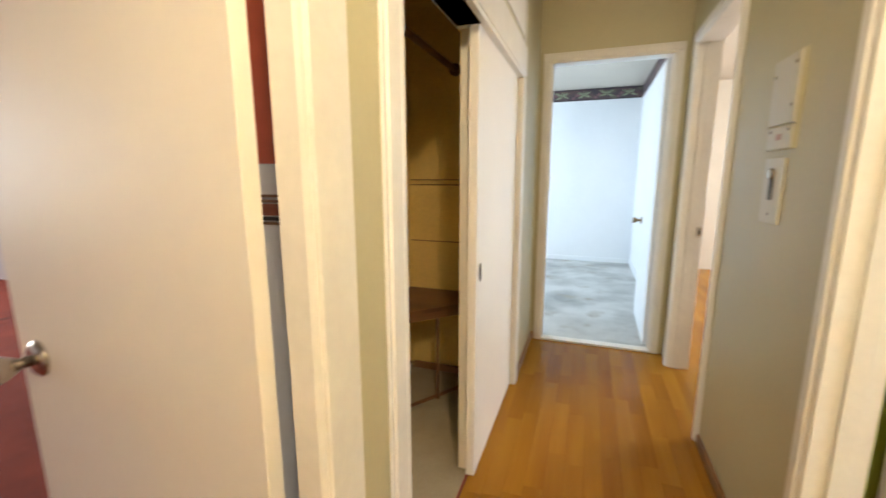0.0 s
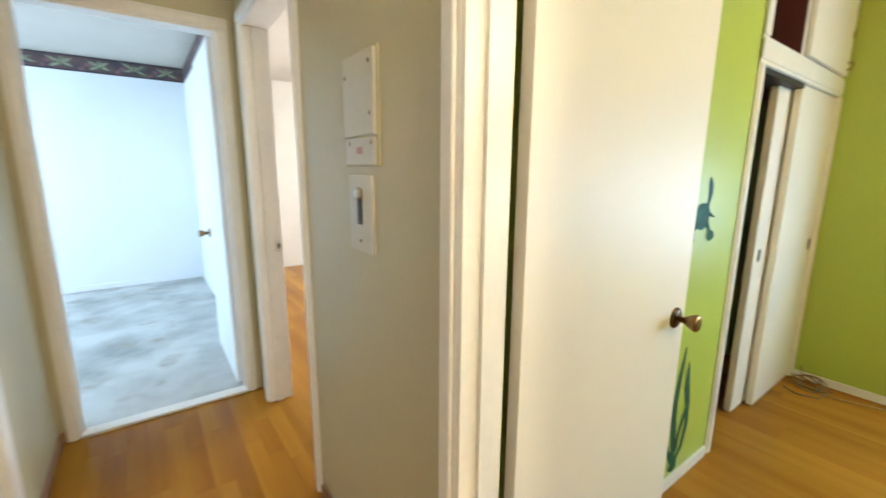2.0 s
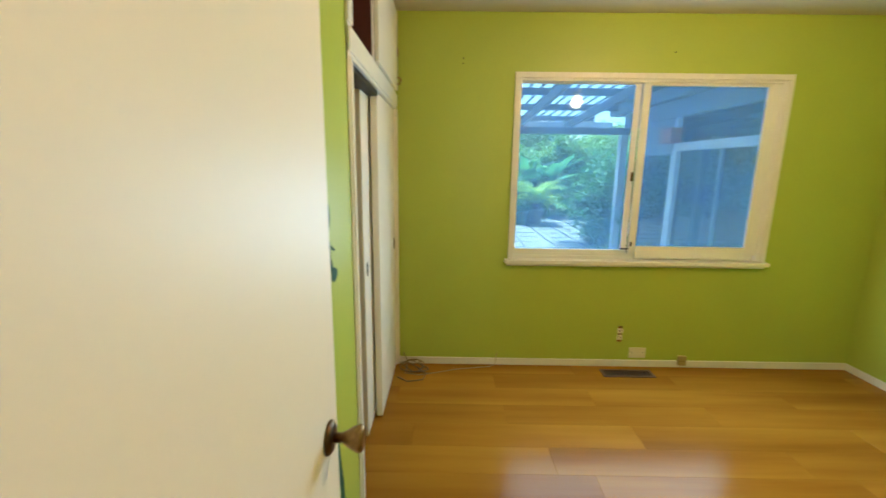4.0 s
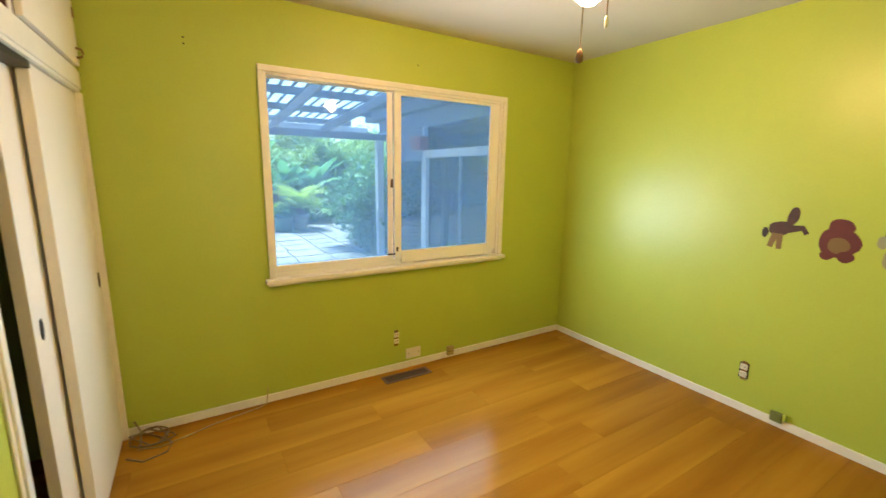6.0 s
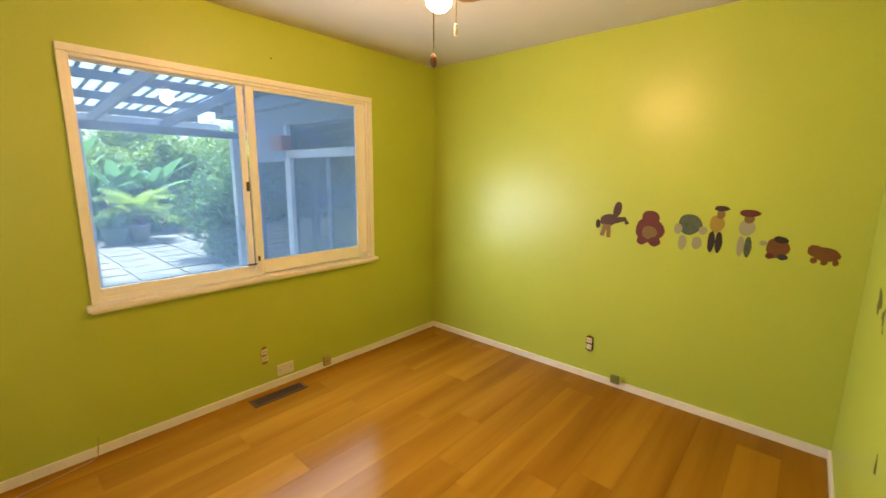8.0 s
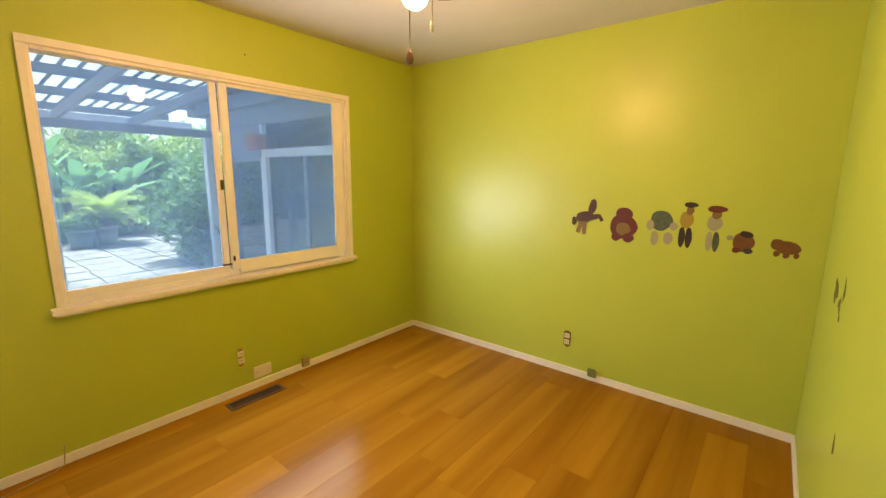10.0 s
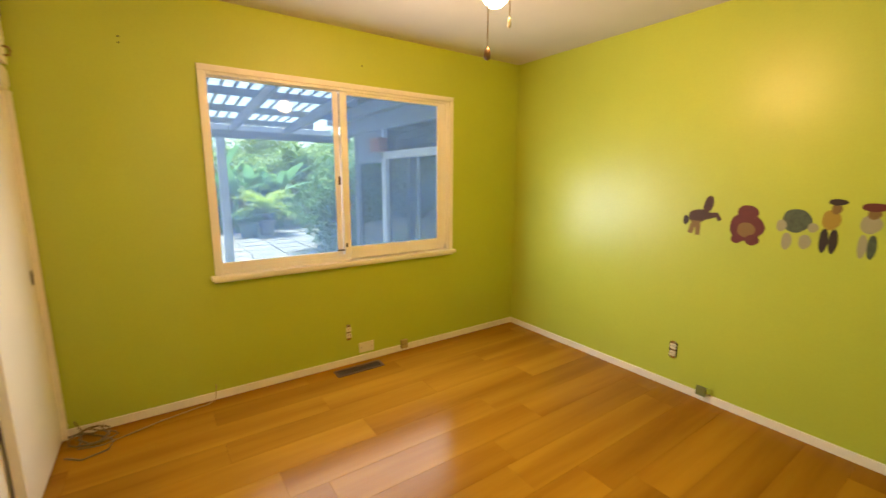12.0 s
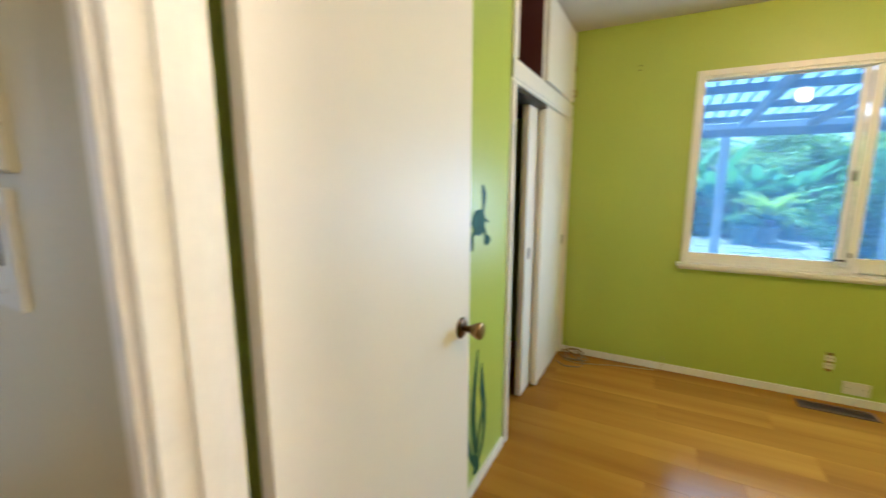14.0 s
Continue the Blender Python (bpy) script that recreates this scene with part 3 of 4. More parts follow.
win_part("stop_pin", (3.522, -0.352, 0.885), (3.5345, -0.342, 0.915), M_DARK, 0.002)

# ---- doors ----


def knob(parent, at, out, bronze, steel=False):
    """A door knob: rosette, neck and a flared knob along y; out is the sign of y it points to."""
    rose = part("rosette", lathe([(0.034, 0.0), (0.034, out * 0.004), (0.026, out * 0.010), (0.016, out * 0.012)], 24, "Y"), bronze, parent, at=at)
    part("knob", lathe([(0.010, out * 0.012), (0.010, out * 0.028), (0.014, out * 0.034), (0.022, out * 0.048), (0.027, out * 0.062), (0.026, out * 0.068), (0.020, out * 0.071), (0.006, out * 0.0695)], 24, "Y"), M_BRASS if bronze is M_BRONZE else bronze, rose)
    return rose


def slab(name, hinge, degrees, width, label, mat, metal, height=2.02, thick=0.035, face=1, sides=(1,), inset=0.062, size=1.0):
    """A flush door; local x runs from the hinge edge to the free edge, local y through its thickness."""
    t = thing(name, hinge, label, "door", kind="structure")
    t.rotation_euler = (0, 0, radians(degrees))
    leaf = part("leaf", soft_box((0.0, 0.0, 0.012), (width, thick, 0.012 + height), 0.0025, 2), mat, t)
    for s in sides:
        knob(leaf, (width - inset, 0.0 if s < 0 else thick, 0.875), s, metal).scale = (size,) * 3
    part("latch_plate", soft_box((width - 0.0005, 0.006, 0.85), (width + 0.0012, thick - 0.006, 0.905), 0.0004, 1), metal, t)
    for z in (0.22, 1.05, 1.80) if face else ():
        part("hinge", lathe([(0.006, z), (0.006, z + 0.09)], 10), metal, t, at=(-0.006, thick + 0.004 if face > 0 else -0.004, 0))
    return t


slab("door_green_room", (0.762, 1.160, 0), -0.5, 0.765, "cream flush door standing open against the green wall", M_DOOR, M_BRONZE, sides=(-1,), face=0)
slab("door_living_room", (-0.384, 0.476, 0), 174.6, 0.76, "cream flush door standing open into the living room", M_DOOR, M_NICKEL, sides=(1,), face=0, inset=0.088, size=1.2, thick=0.030)
slab("door_bedroom", (0.532, 3.262, 0), 89.4, 0.755, "white flush bedroom door standing open", M_BEDWALL, M_BRASS, sides=(1,), face=-1)

# ---- hall closet ----
slider = thing("sliding_closet_door", (-0.338, 1.93, 0.0), "white flush sliding closet door with recessed pull", "sliding door")
part("leaf", soft_box((-0.036, -0.425, 0.012), (0.0, 0.424, 1.795), 0.003, 2), M_SLIDE, slider)


def finger_pull(parent, at, axis, out):
    prof = [(0.012, 0.0), (0.013, out * 0.002), (0.010, out * 0.0025), (0.009, out * 0.0008), (0.002, out * 0.0006)]
    cup = part("finger_pull", lathe(prof, 18, axis), M_DARK, parent, "dark brass recessed pull", at=at)
    cup.scale = (1.25, 1.25, 3.0)


finger_pull(slider, (0.0005, -0.37, 0.885), "X", 1)
slider2 = thing("sliding_closet_door", (-0.382, 1.94, 0.0), "white flush sliding closet door, slid behind the other", "sliding door")
part("leaf", soft_box((-0.034, -0.405, 0.012), (0.0, 0.405, 1.795), 0.003, 2), M_SLIDE, slider2)
whole("closet_track", boxes(((-0.42, 0.82, 1.782), (-0.33, 1.50, 1.7985))), M_DARK, label="dark metal sliding door track", category="track", kind="structure")
rod = thing("closet_rod", (-0.70, 1.5, 1.853), "brown wooden hanging rod between closet walls", "closet rod")
part("pole", tube([(0, -0.759, 0), (0, 0, 0), (0, 0.859, 0)], 0.017, 14), M_BROWNWOOD, rod)
part("socket", lathe([(0.034, 0.872), (0.034, 0.855), (0.024, 0.845)], 18, "Y"), M_BROWNWOOD, rod)
part("socket", lathe([(0.034, -0.76), (0.034, -0.745), (0.024, -0.735)], 18, "Y"), M_BROWNWOOD, rod)
cs = thing("corner_shelf", (-1.0, 2.372, 0.0), "brown wooden corner shelf on a thin post", "shelf")
part("board", prism([(0.0, -0.62), (0.05, -0.62), (0.30, -0.37), (0.56, -0.08), (0.57, 0.0), (0.0, 0.0)], "Z", 0.535, 0.557), M_BROWNWOOD, cs)
apron = part("apron", soft_box((0.0, -0.009, 0.490), (0.70, 0.009, 0.534), 0.002, 1), M_BROWNWOOD, cs, at=(0.058, -0.585, 0))
apron.rotation_euler = (0, 0, radians(46))
part("post", soft_box((0.298, -0.345, 0.010), (0.316, -0.327, 0.489), 0.003, 1), M_BROWNWOOD, cs)
part("brace", tube([(0.44, -0.04, 0.04), (0.50, -0.10, 0.52)], 0.008, 6), M_BROWNWOOD, cs)
part("cleat", soft_box((0.02, -0.019, 0.0102), (0.55, 0.0, 0.055), 0.003, 1), M_BROWNWOOD, cs)
part("cleat", soft_box((0.001, -0.80, 0.0102), (0.019, -0.02, 0.055), 0.003, 1), M_BROWNWOOD, cs)
strip = part("floor_strip", soft_box((0.0, -0.010, 0.0102), (0.52, 0.010, 0.022), 0.002, 1), M_BROWNWOOD, cs, at=(0.16, -0.52, 0))
strip.rotation_euler = (0, 0, radians(56))
for z in (1.235, 1.205, 0.86):
    whole("wall_cleat", soft_box((-0.99, 2.366, z), (-0.44, 2.3715, z + 0.006), 0.001, 1), M_BROWNWOOD, label="thin brown strip on the closet wall", category="cleat", kind="structure")
cup = thing("overhead_cupboard", (-0.32, 1.6, 1.985), "white painted cupboard door above the closet", "cupboard")
part("door", soft_box((0.0005, -0.735, 0.006), (0.008, 0.765, 0.37), 0.003, 2), M_SLIDE, cup)
casing("casing_hall_cupboard", "x", -0.32, 1, 0.865, 2.366, 2.36, 0.05, 0.012, z0=1.967, head=0.06, label="white painted cupboard casing")

# ---- hall fittings ----
panel = thing("breaker_panel", (0.615, 1.61, 1.34), "small grey-white metal panel door set in the wall", "electrical panel")
part("frame", soft_box((-0.006, -0.100, 0.0), (0.0, 0.096, 0.284), 0.002, 1), M_HALL, panel)
part("cover", soft_box((-0.014, -0.092, 0.078), (-0.0062, 0.088, 0.278), 0.003, 2), M_PANEL, panel, "painted metal cover")
part("lower_plate", soft_box((-0.012, -0.088, 0.004), (-0.0062, 0.084, 0.072), 0.002, 1), M_PANEL, panel)
part("label", boxes(((-0.0135, -0.022, 0.032), (-0.0122, 0.012, 0.050))), M_LABEL, panel, "faded red label")
for y, z in ((-0.07, 0.25), (-0.07, 0.13), (0.07, 0.23), (-0.07, 0.06), (0.06, 0.06)):
    part("screw", lathe([(0.006, -0.0142), (0.005, -0.0165), (0.002, -0.0165)], 10, "X"), M_NICKEL, panel, at=(0.0 if z > 0.078 else 0.002, y, z))
th = thing("wall_control", (0.615, 1.622, 1.11), "cream wall plate with a dark keyhole-shaped control", "thermostat")
part("plate", soft_box((-0.008, -0.072, 0.0), (0.0, 0.070, 0.207), 0.003, 2), M_PANEL, th)
part("slot", soft_box((-0.011, -0.012, 0.075), (-0.008, 0.014, 0.165), 0.0013, 2), M_DARK, th)
part("dial", lathe([(0.018, -0.0082), (0.018, -0.015), (0.013, -0.019), (0.004, -0.0192)], 18, "X"), M_NICKEL, th, at=(0, 0.001, 0.158))
part("screw", lathe([(0.005, -0.0082), (0.004, -0.0105), (0.002, -0.0105)], 10, "X"), M_NICKEL, th, at=(0, 0.0, 0.03))
lampd = thing("ceiling_lamp", (0.41, -0.30, 2.44), "round opal glass ceiling lamp, lit", "ceiling lamp")
part("base", lathe([(0.11, -0.0005), (0.11, -0.022), (0.10, -0.028)], 28), M_NICKEL, lampd)
dome = part("shade", lathe([(0.10, -0.03), (0.125, -0.05), (0.125, -0.08), (0.10, -0.115), (0.06, -0.135), (0.01, -0.142)], 28), M_LAMPSHADE, lampd, "glowing opal glass")
dome.visible_shadow = False

# ---- green room closet ----
casing("casing_green_closet", "y", 1.263, -1, 2.245, 3.497, 1.765, 0.06, 0.014, head=0.105, legs=(True, False), label="cream painted closet casing")
whole("trim_closet_post", soft_box((2.18, 1.249, 1.8705), (2.245, 1.2625, 2.435), 0.003, 1), M_TRIM, label="cream painted cupboard stile", category="trim", kind="structure")
whole("trim_closet_edge", soft_box((3.488, 1.249, 0.0), (3.5065, 1.30, 1.765), 0.003, 1), M_TRIM, label="cream painted closet edge strip", category="trim", kind="structure")
whole("trim_closet_lintel", boxes(((2.20, 1.2635, 1.765), (3.5195, 1.34, 1.872))), M_TRIM, label="cream painted closet lintel", category="trim", kind="structure")
whole("cupboard_floor", boxes(((2.196, 1.3405, 1.80), (3.519, 1.949, 1.872))), M_MAROON, label="dark maroon cupboard floor", category="cupboard", kind="structure")
whole("cupboard_back", boxes(((2.196, 1.90, 1.873), (3.519, 1.949, 2.4395))), M_MAROON, label="dark maroon cupboard back", category="cupboard", kind="structure")
whole("trim_cupboard_head", boxes(((2.20, 1.2635, 2.335), (3.5195, 1.34, 2.4395))), M_TRIM, label="cream painted cupboard head", category="trim", kind="structure")
whole("trim_cupboard_stile", boxes(((2.70, 1.2635, 1.873), (2.735, 1.34, 2.3345))), M_TRIM, label="cream painted cupboard stile", category="trim", kind="structure")
whole("cupboard_partition", boxes(((2.688, 1.266, 1.873), (2.6995, 1.899, 2.334))), M_MAROON, label="dark maroon cupboard partition", category="cupboard", kind="structure")
cupd = thing("overhead_cupboard", (2.74, 1.262, 1.876), "cream flush cupboard door above the closet", "cupboard")
part("door", soft_box((0.0, -0.020, 0.0), (0.745, -0.0005, 0.452), 0.003, 2), M_SLIDE, cupd)
part("backing", boxes(((0.0, 0.003, 0.001), (0.745, 0.02, 0.455))), M_MAROON, cupd)
pull = part("pull", tube([(0.70, -0.021, 0.03), (0.70, -0.040, 0.034), (0.70, -0.044, 0.05), (0.70, -0.040, 0.066), (0.70, -0.021, 0.07)], 0.005, 8), M_BRASS, cupd, "small brass pull")
hasp = part("latch", soft_box((0.715, -0.026, 0.20), (0.738, -0.0205, 0.24), 0.002, 1), M_BRASS, cupd)
for k, (x0, x1, y) in enumerate(((2.842, 3.487, 1.272), (2.662, 3.33, 1.318))):
    sd = thing("sliding_closet_door", (x0, y, 0.0), "cream flush sliding closet door with recessed pull", "sliding door", "closet doors of the green room")
    part("leaf", soft_box((0, 0, 0.012), (x1 - x0, 0.034, 1.760 - 0.012 * k), 0.003, 2), M_SLIDE, sd)
    finger_pull(sd, ((0.585 if k == 0 else 0.07), -0.0005, 0.90), "Y", -1)
whole("closet_track", boxes(((2.26, 1.268, 1.742), (2.84, 1.36, 1.7645))), M_DARK, label="dark metal sliding door track", category="track", kind="structure")

# ---- fittings of the green room ----


def outlet(at, axis, out, rim, name="wall_outlet", label="duplex outlet without its cover plate"):
    """A bare duplex outlet in its box; axis is the wall's normal."""
    t = thing(name, at, label, "outlet")

    def b(u0, u1, z0, z1, d0, d1):
        d0, d1 = out * d0, out * d1
        return soft_box((d0, u0, z0), (d1, u1, z1), 0.0012, 1) if axis == "x" else soft_box((u0, d0, z0), (u1, d1, z1), 0.0012, 1)
    part("box", b(-0.026, 0.026, -0.050, 0.050, 0.0003, 0.003), rim, t)
    part("strap", b(-0.016, 0.016, -0.060, 0.060, 0.0032, 0.005), M_NICKEL, t)
    for z in (-0.024, 0.024):
        r = part("socket", b(-0.019, 0.019, z - 0.017, z + 0.017, 0.005, 0.011), M_PLATE, t)
        for u in (-0.007, 0.007):
            part("slot", b(u - 0.0015, u + 0.0015, z - 0.004, z + 0.009, 0.011, 0.0116), M_DARK, r)
    return t


outlet((3.52, -0.329, 0.247), "x", -1, M_GREEN)
outlet((1.99, -1.98, 0.262), "y", 1, M_DARK)
blank = thing("blank_plate", (3.52, -0.468, 0.106), "cream blank wall plate just above the baseboard", "wall plate")
part("plate", soft_box((-0.007, -0.060, -0.040), (-0.0002, 0.060, 0.038), 0.003, 2), M_PLATE, blank)
for y in (-0.04, 0.04):
    part("screw", lathe([(0.004, -0.0072), (0.003, -0.009), (0.001, -0.009)], 10, "X"), M_NICKEL, blank, at=(0, y, 0))
M_BEIGE = plain("aged_beige_plastic", (0.40, 0.30, 0.13), 0.4, vary=0.12)
M_VENT = plain("brown_register_enamel", (0.13, 0.07, 0.035), 0.7, vary=0.15)
M_OLIVE = plain("olive_painted_plastic", (0.16, 0.19, 0.06), 0.4, vary=0.15)
capa = thing("cable_box", (3.505, -0.782, 0.03), "small beige phone box on the baseboard", "phone jack")
part("body", soft_box((-0.024, -0.028, -0.004), (0.0, 0.028, 0.066), 0.005, 2), M_BEIGE, capa)
part("cover_seam", boxes(((-0.0245, -0.027, 0.03), (-0.0238, 0.027, 0.032))), M_BRONZE, capa)
capb = thing("cable_box", (1.79, -1.966, 0.058), "small green painted phone box on the baseboard", "phone jack")
part("body", soft_box((-0.030, 0.0, -0.022), (0.028, 0.020, 0.036), 0.005, 2), M_OLIVE, capb)
part("ear", soft_box((-0.046, -0.004, 0.0), (-0.031, 0.014, 0.036), 0.003, 2), M_GREEN, capb)

vent = thing("floor_vent", (3.398, -0.357, 0.0), "bronze metal floor register with dark slots", "floor vent")
part("frame", boxes(((-0.052, -0.178, 0.0008), (-0.036, 0.178, 0.006)), ((0.036, -0.178, 0.0008), (0.052, 0.178, 0.006)), ((-0.036, -0.178, 0.0008), (0.036, -0.158, 0.006)), ((-0.036, 0.158, 0.0008), (0.036, 0.178, 0.006))), M_VENT, vent)
part("duct", boxes(((-0.036, -0.158, 0.0004), (0.036, 0.158, 0.0012))), M_DARK, vent)
louvre = mesh_of("louvre", boxes(((-0.035, -0.0016, 0.0013), (0.035, 0.0016, 0.0048))), M_VENT)
for k in range(27):
    ob = new("louvre", louvre)
    ob.parent = vent
    ob.location = (0, -0.150 + k * 0.0115, 0)

# ceiling fan with one bare bulb and two pull chains
fan = thing("ceiling_fan", (2.06, -0.40, 2.44), "brown ceiling fan with a lit bulb and pull chains", "ceiling fan")
part("canopy", lathe([(0.075, -0.0885), (0.075, -0.094), (0.06, -0.0965), (0.03, -0.0975)], 24), M_BRASS, fan)
motor = part("motor", lathe([(0.03, -0.098), (0.09, -0.105), (0.10, -0.13), (0.10, -0.185), (0.085, -0.205), (0.05, -0.212)], 28), M_BRONZE, fan)
part("light_kit", lathe([(0.045, -0.2125), (0.05, -0.235), (0.045, -0.262), (0.02, -0.272)], 22), M_BRASS, fan)
bulb = part("bulb", lathe([(0.013, 0.062), (0.018, 0.045), (0.038, 0.025), (0.048, -0.006), (0.044, -0.032), (0.025, -0.050), (0.005, -0.055)], 22), M_BULB, fan, "lit clear bulb", at=(-0.04, 0.02, -0.372))
part("bulb_holder", lathe([(0.02, 0.045), (0.021, 0.10), (0.012, 0.115)], 16), M_BRASS, fan, at=(-0.04, 0.02, -0.357))
bulb.visible_shadow = False
blade_me = mesh_of("blade", prism([(0.17, -0.05), (0.30, -0.062), (0.52, -0.066), (0.56, -0.045), (0.57, 0.0), (0.56, 0.045), (0.52, 0.066), (0.30, 0.062), (0.17, 0.05)], "Z", -0.170, -0.163), M_FANBLADE)
arm_me = mesh_of("blade_arm", soft_box((0.07, -0.018, -0.1615), (0.24, 0.018, -0.156), 0.002, 1), M_BRASS)
for k in range(4):
    blade = new("blade", blade_me)
    blade.parent, blade.rotation_euler = fan, (0, 0, radians(24 + 90 * k))
    arm = new("blade_arm", arm_me)
    arm.parent = blade
for at, z0, z1, fob in (((-0.075, 0.085), -0.25, -0.628, M_BROWNWOOD), ((-0.125, 0.025), -0.25, -0.525, M_PLATE)):
    x, y = at
    chain = part("pull_chain", tube([(x * 0.5, y * 0.5, z0), (x * 0.9, y * 0.9, z0 - 0.02), (x, y, z0 - 0.06), (x, y, z1 + 0.04)], 0.0022, 6), M_BRASS, fan)
    part("fob", lathe([(0.004, z1 + 0.042), (0.011, z1 + 0.03), (0.0135, z1 + 0.012), (0.010, z1), (0.003, z1 - 0.004)] if fob is M_BROWNWOOD else [(0.003, z1 + 0.04), (0.0055, z1 + 0.032), (0.0065, z1 + 0.01), (0.003, z1)], 14), fob, chain, at=(x, y, 0))

# loose cable by the closet corner and along the skirting


def cable(name, pts, r, label, mat=M_CABLE):
    return whole(name, tube(pts, r, 6), mat, label=label, category="cable")


coil = []
for k in range(46):
    a = k * 0.42
    coil.append((3.41 + 0.05 * math.cos(a) - 0.0008 * k, 1.14 + (0.075 + 0.03 * math.sin(k * 0.7)) * math.sin(a), 0.006 + 0.0006 * k + 0.044 * (0.5 + 0.5 * math.sin(a + k * 0.05)) ** 2))
cable("coiled_cable", coil, 0.0045, "brown cable coiled loosely on the floor")
cable("loose_cable", [(3.36, 1.20, 0.004), (3.33, 1.10, 0.004), (3.37, 0.98, 0.004), (3.42, 0.84, 0.004), (3.45, 0.70, 0.004), (3.47, 0.60, 0.004), (3.497, 0.56, 0.006), (3.502, 0.555, 0.04), (3.503, 0.55, 0.088), (3.513, 0.548, 0.10)], 0.003, "beige cable lying along the baseboard", M_BEIGE)
cable("loose_cable", [(3.30, 1.24, 0.004), (3.24, 1.17, 0.004), (3.27, 1.07, 0.004), (3.35, 1.05, 0.004), (3.43, 1.11, 0.005), (3.49, 1.19, 0.02), (3.50, 1.22, 0.09)], 0.0045, "brown cable lying along the baseboard")

# painted shapes on the green wall beside the closet


def blob(cx, cz, rx, rz, turn=0.0, n=22, wob=0.0, seed=0):
    rnd = random.Random(seed)
    ph = rnd.uniform(0, 6)
    out = []
    for k in range(n):
        a = 2 * math.pi * k / n
        w = 1 + wob * math.sin(3 * a + ph) * 0.6 + wob * math.sin(5 * a + 2 * ph) * 0.4
        u, v = rx * w * math.cos(a), rz * w * math.sin(a)
        c, s = math.cos(radians(turn)), math.sin(radians(turn))
        out.append((cx + c * u - s * v, cz + s * u + c * v))
    return out


def limb(pts, widths):
    """A tapering band along points (u, v)."""
    left, right = [], []
    for i, (u, v) in enumerate(pts):
        a, b = pts[max(i - 1, 0)], pts[min(i + 1, len(pts) - 1)]
        d = math.hypot(b[0] - a[0], b[1] - a[1]) or 1
        nx, nz = -(b[1] - a[1]) / d * widths[i], (b[0] - a[0]) / d * widths[i]
        left.append((u + nx, v + nz))
        right.append((u - nx, v - nz))
    return left + right[::-1]


def decal(name, shapes, y, out, label, category="wall sticker", group=""):
    """Flat painted or stuck shapes on a wall that faces y; each shape is (outline, material)."""
    us = [u for s, _ in shapes for u, v in s]
    vs = [v for s, _ in shapes for u, v in s]
    cx, cz = sum(us) / len(us), min(vs)
    t = thing(name, (cx, y, cz), label, category, group)
    for i, (s, mat) in enumerate(shapes):
        d0, d1 = out * (0.0006 + 0.0005 * i), out * (0.0010 + 0.0005 * i)
        part("patch", prism([(u - cx, v - cz) for u, v in s], "Y", d0, d1), mat, t)
    return t


M_TEALPAINT = plain("painted_creature_teal", (0.016, 0.095, 0.085), 0.75, vary=0.35, scale=18, grain=60)
decal("painted_shape", [
    (limb([(1.879, 1.312), (1.892, 1.285), (1.897, 1.258), (1.890, 1.225), (1.878, 1.195)], [0.007, 0.020, 0.021, 0.013, 0.018]), M_TEALPAINT),
    (blob(1.845, 1.166, 0.066, 0.052, -8, wob=0.05), M_TEALPAINT),
    (limb([(1.812, 1.142), (1.784, 1.118), (1.777, 1.098)], [0.016, 0.012, 0.012]), M_GREENDK), (blob(1.773, 1.088, 0.024, 0.028, 15, wob=0.12, seed=2), M_GREENDK),
    (limb([(1.888, 1.140), (1.908, 1.118), (1.918, 1.098)], [0.015, 0.011, 0.012]), M_GREENDK), (blob(1.932, 1.086, 0.034, 0.022, -6, wob=0.12, seed=4), M_GREENDK),
    (limb([(1.79, 1.176), (1.765, 1.168), (1.755, 1.156)], [0.006, 0.004, 0.003]), M_GREENDK), (limb([(1.905, 1.176), (1.930, 1.162), (1.945, 1.160)], [0.006, 0.004, 0.003]), M_GREENDK)],
    1.263, -1, "teal painted creature shape on the green wall", "wall painting")
M_WEED = plain("painted_weed_green", (0.018, 0.085, 0.026), 0.75, vary=0.35, scale=10)
decal("painted_plant", [
    (limb([(1.853, 0.095), (1.838, 0.20), (1.818, 0.31), (1.815, 0.40), (1.834, 0.52), (1.857, 0.632)], [0.018, 0.022, 0.025, 0.024, 0.019, 0.006]), M_WEED),
    (limb([(1.848, 0.095), (1.792, 0.18), (1.758, 0.27), (1.750, 0.34), (1.757, 0.43), (1.768, 0.512)], [0.013, 0.014, 0.016, 0.017, 0.014, 0.004]), M_GREENDK),
    (limb([(1.860, 0.095), (1.915, 0.16), (1.940, 0.25), (1.932, 0.35), (1.906, 0.44), (1.902, 0.50), (1.898, 0.556)], [0.013, 0.015, 0.017, 0.020, 0.024, 0.016, 0.004]), M_GREENDK),
    (limb([(1.862, 0.15), (1.872, 0.23), (1.902, 0.30), (1.928, 0.36)], [0.011, 0.013, 0.013, 0.008]), M_WEED),
    (blob(1.853, 0.084, 0.036, 0.024, wob=0.15), M_GREENDK)],
    1.263, -1, "dark green painted water weed on the green wall", "wall painting")

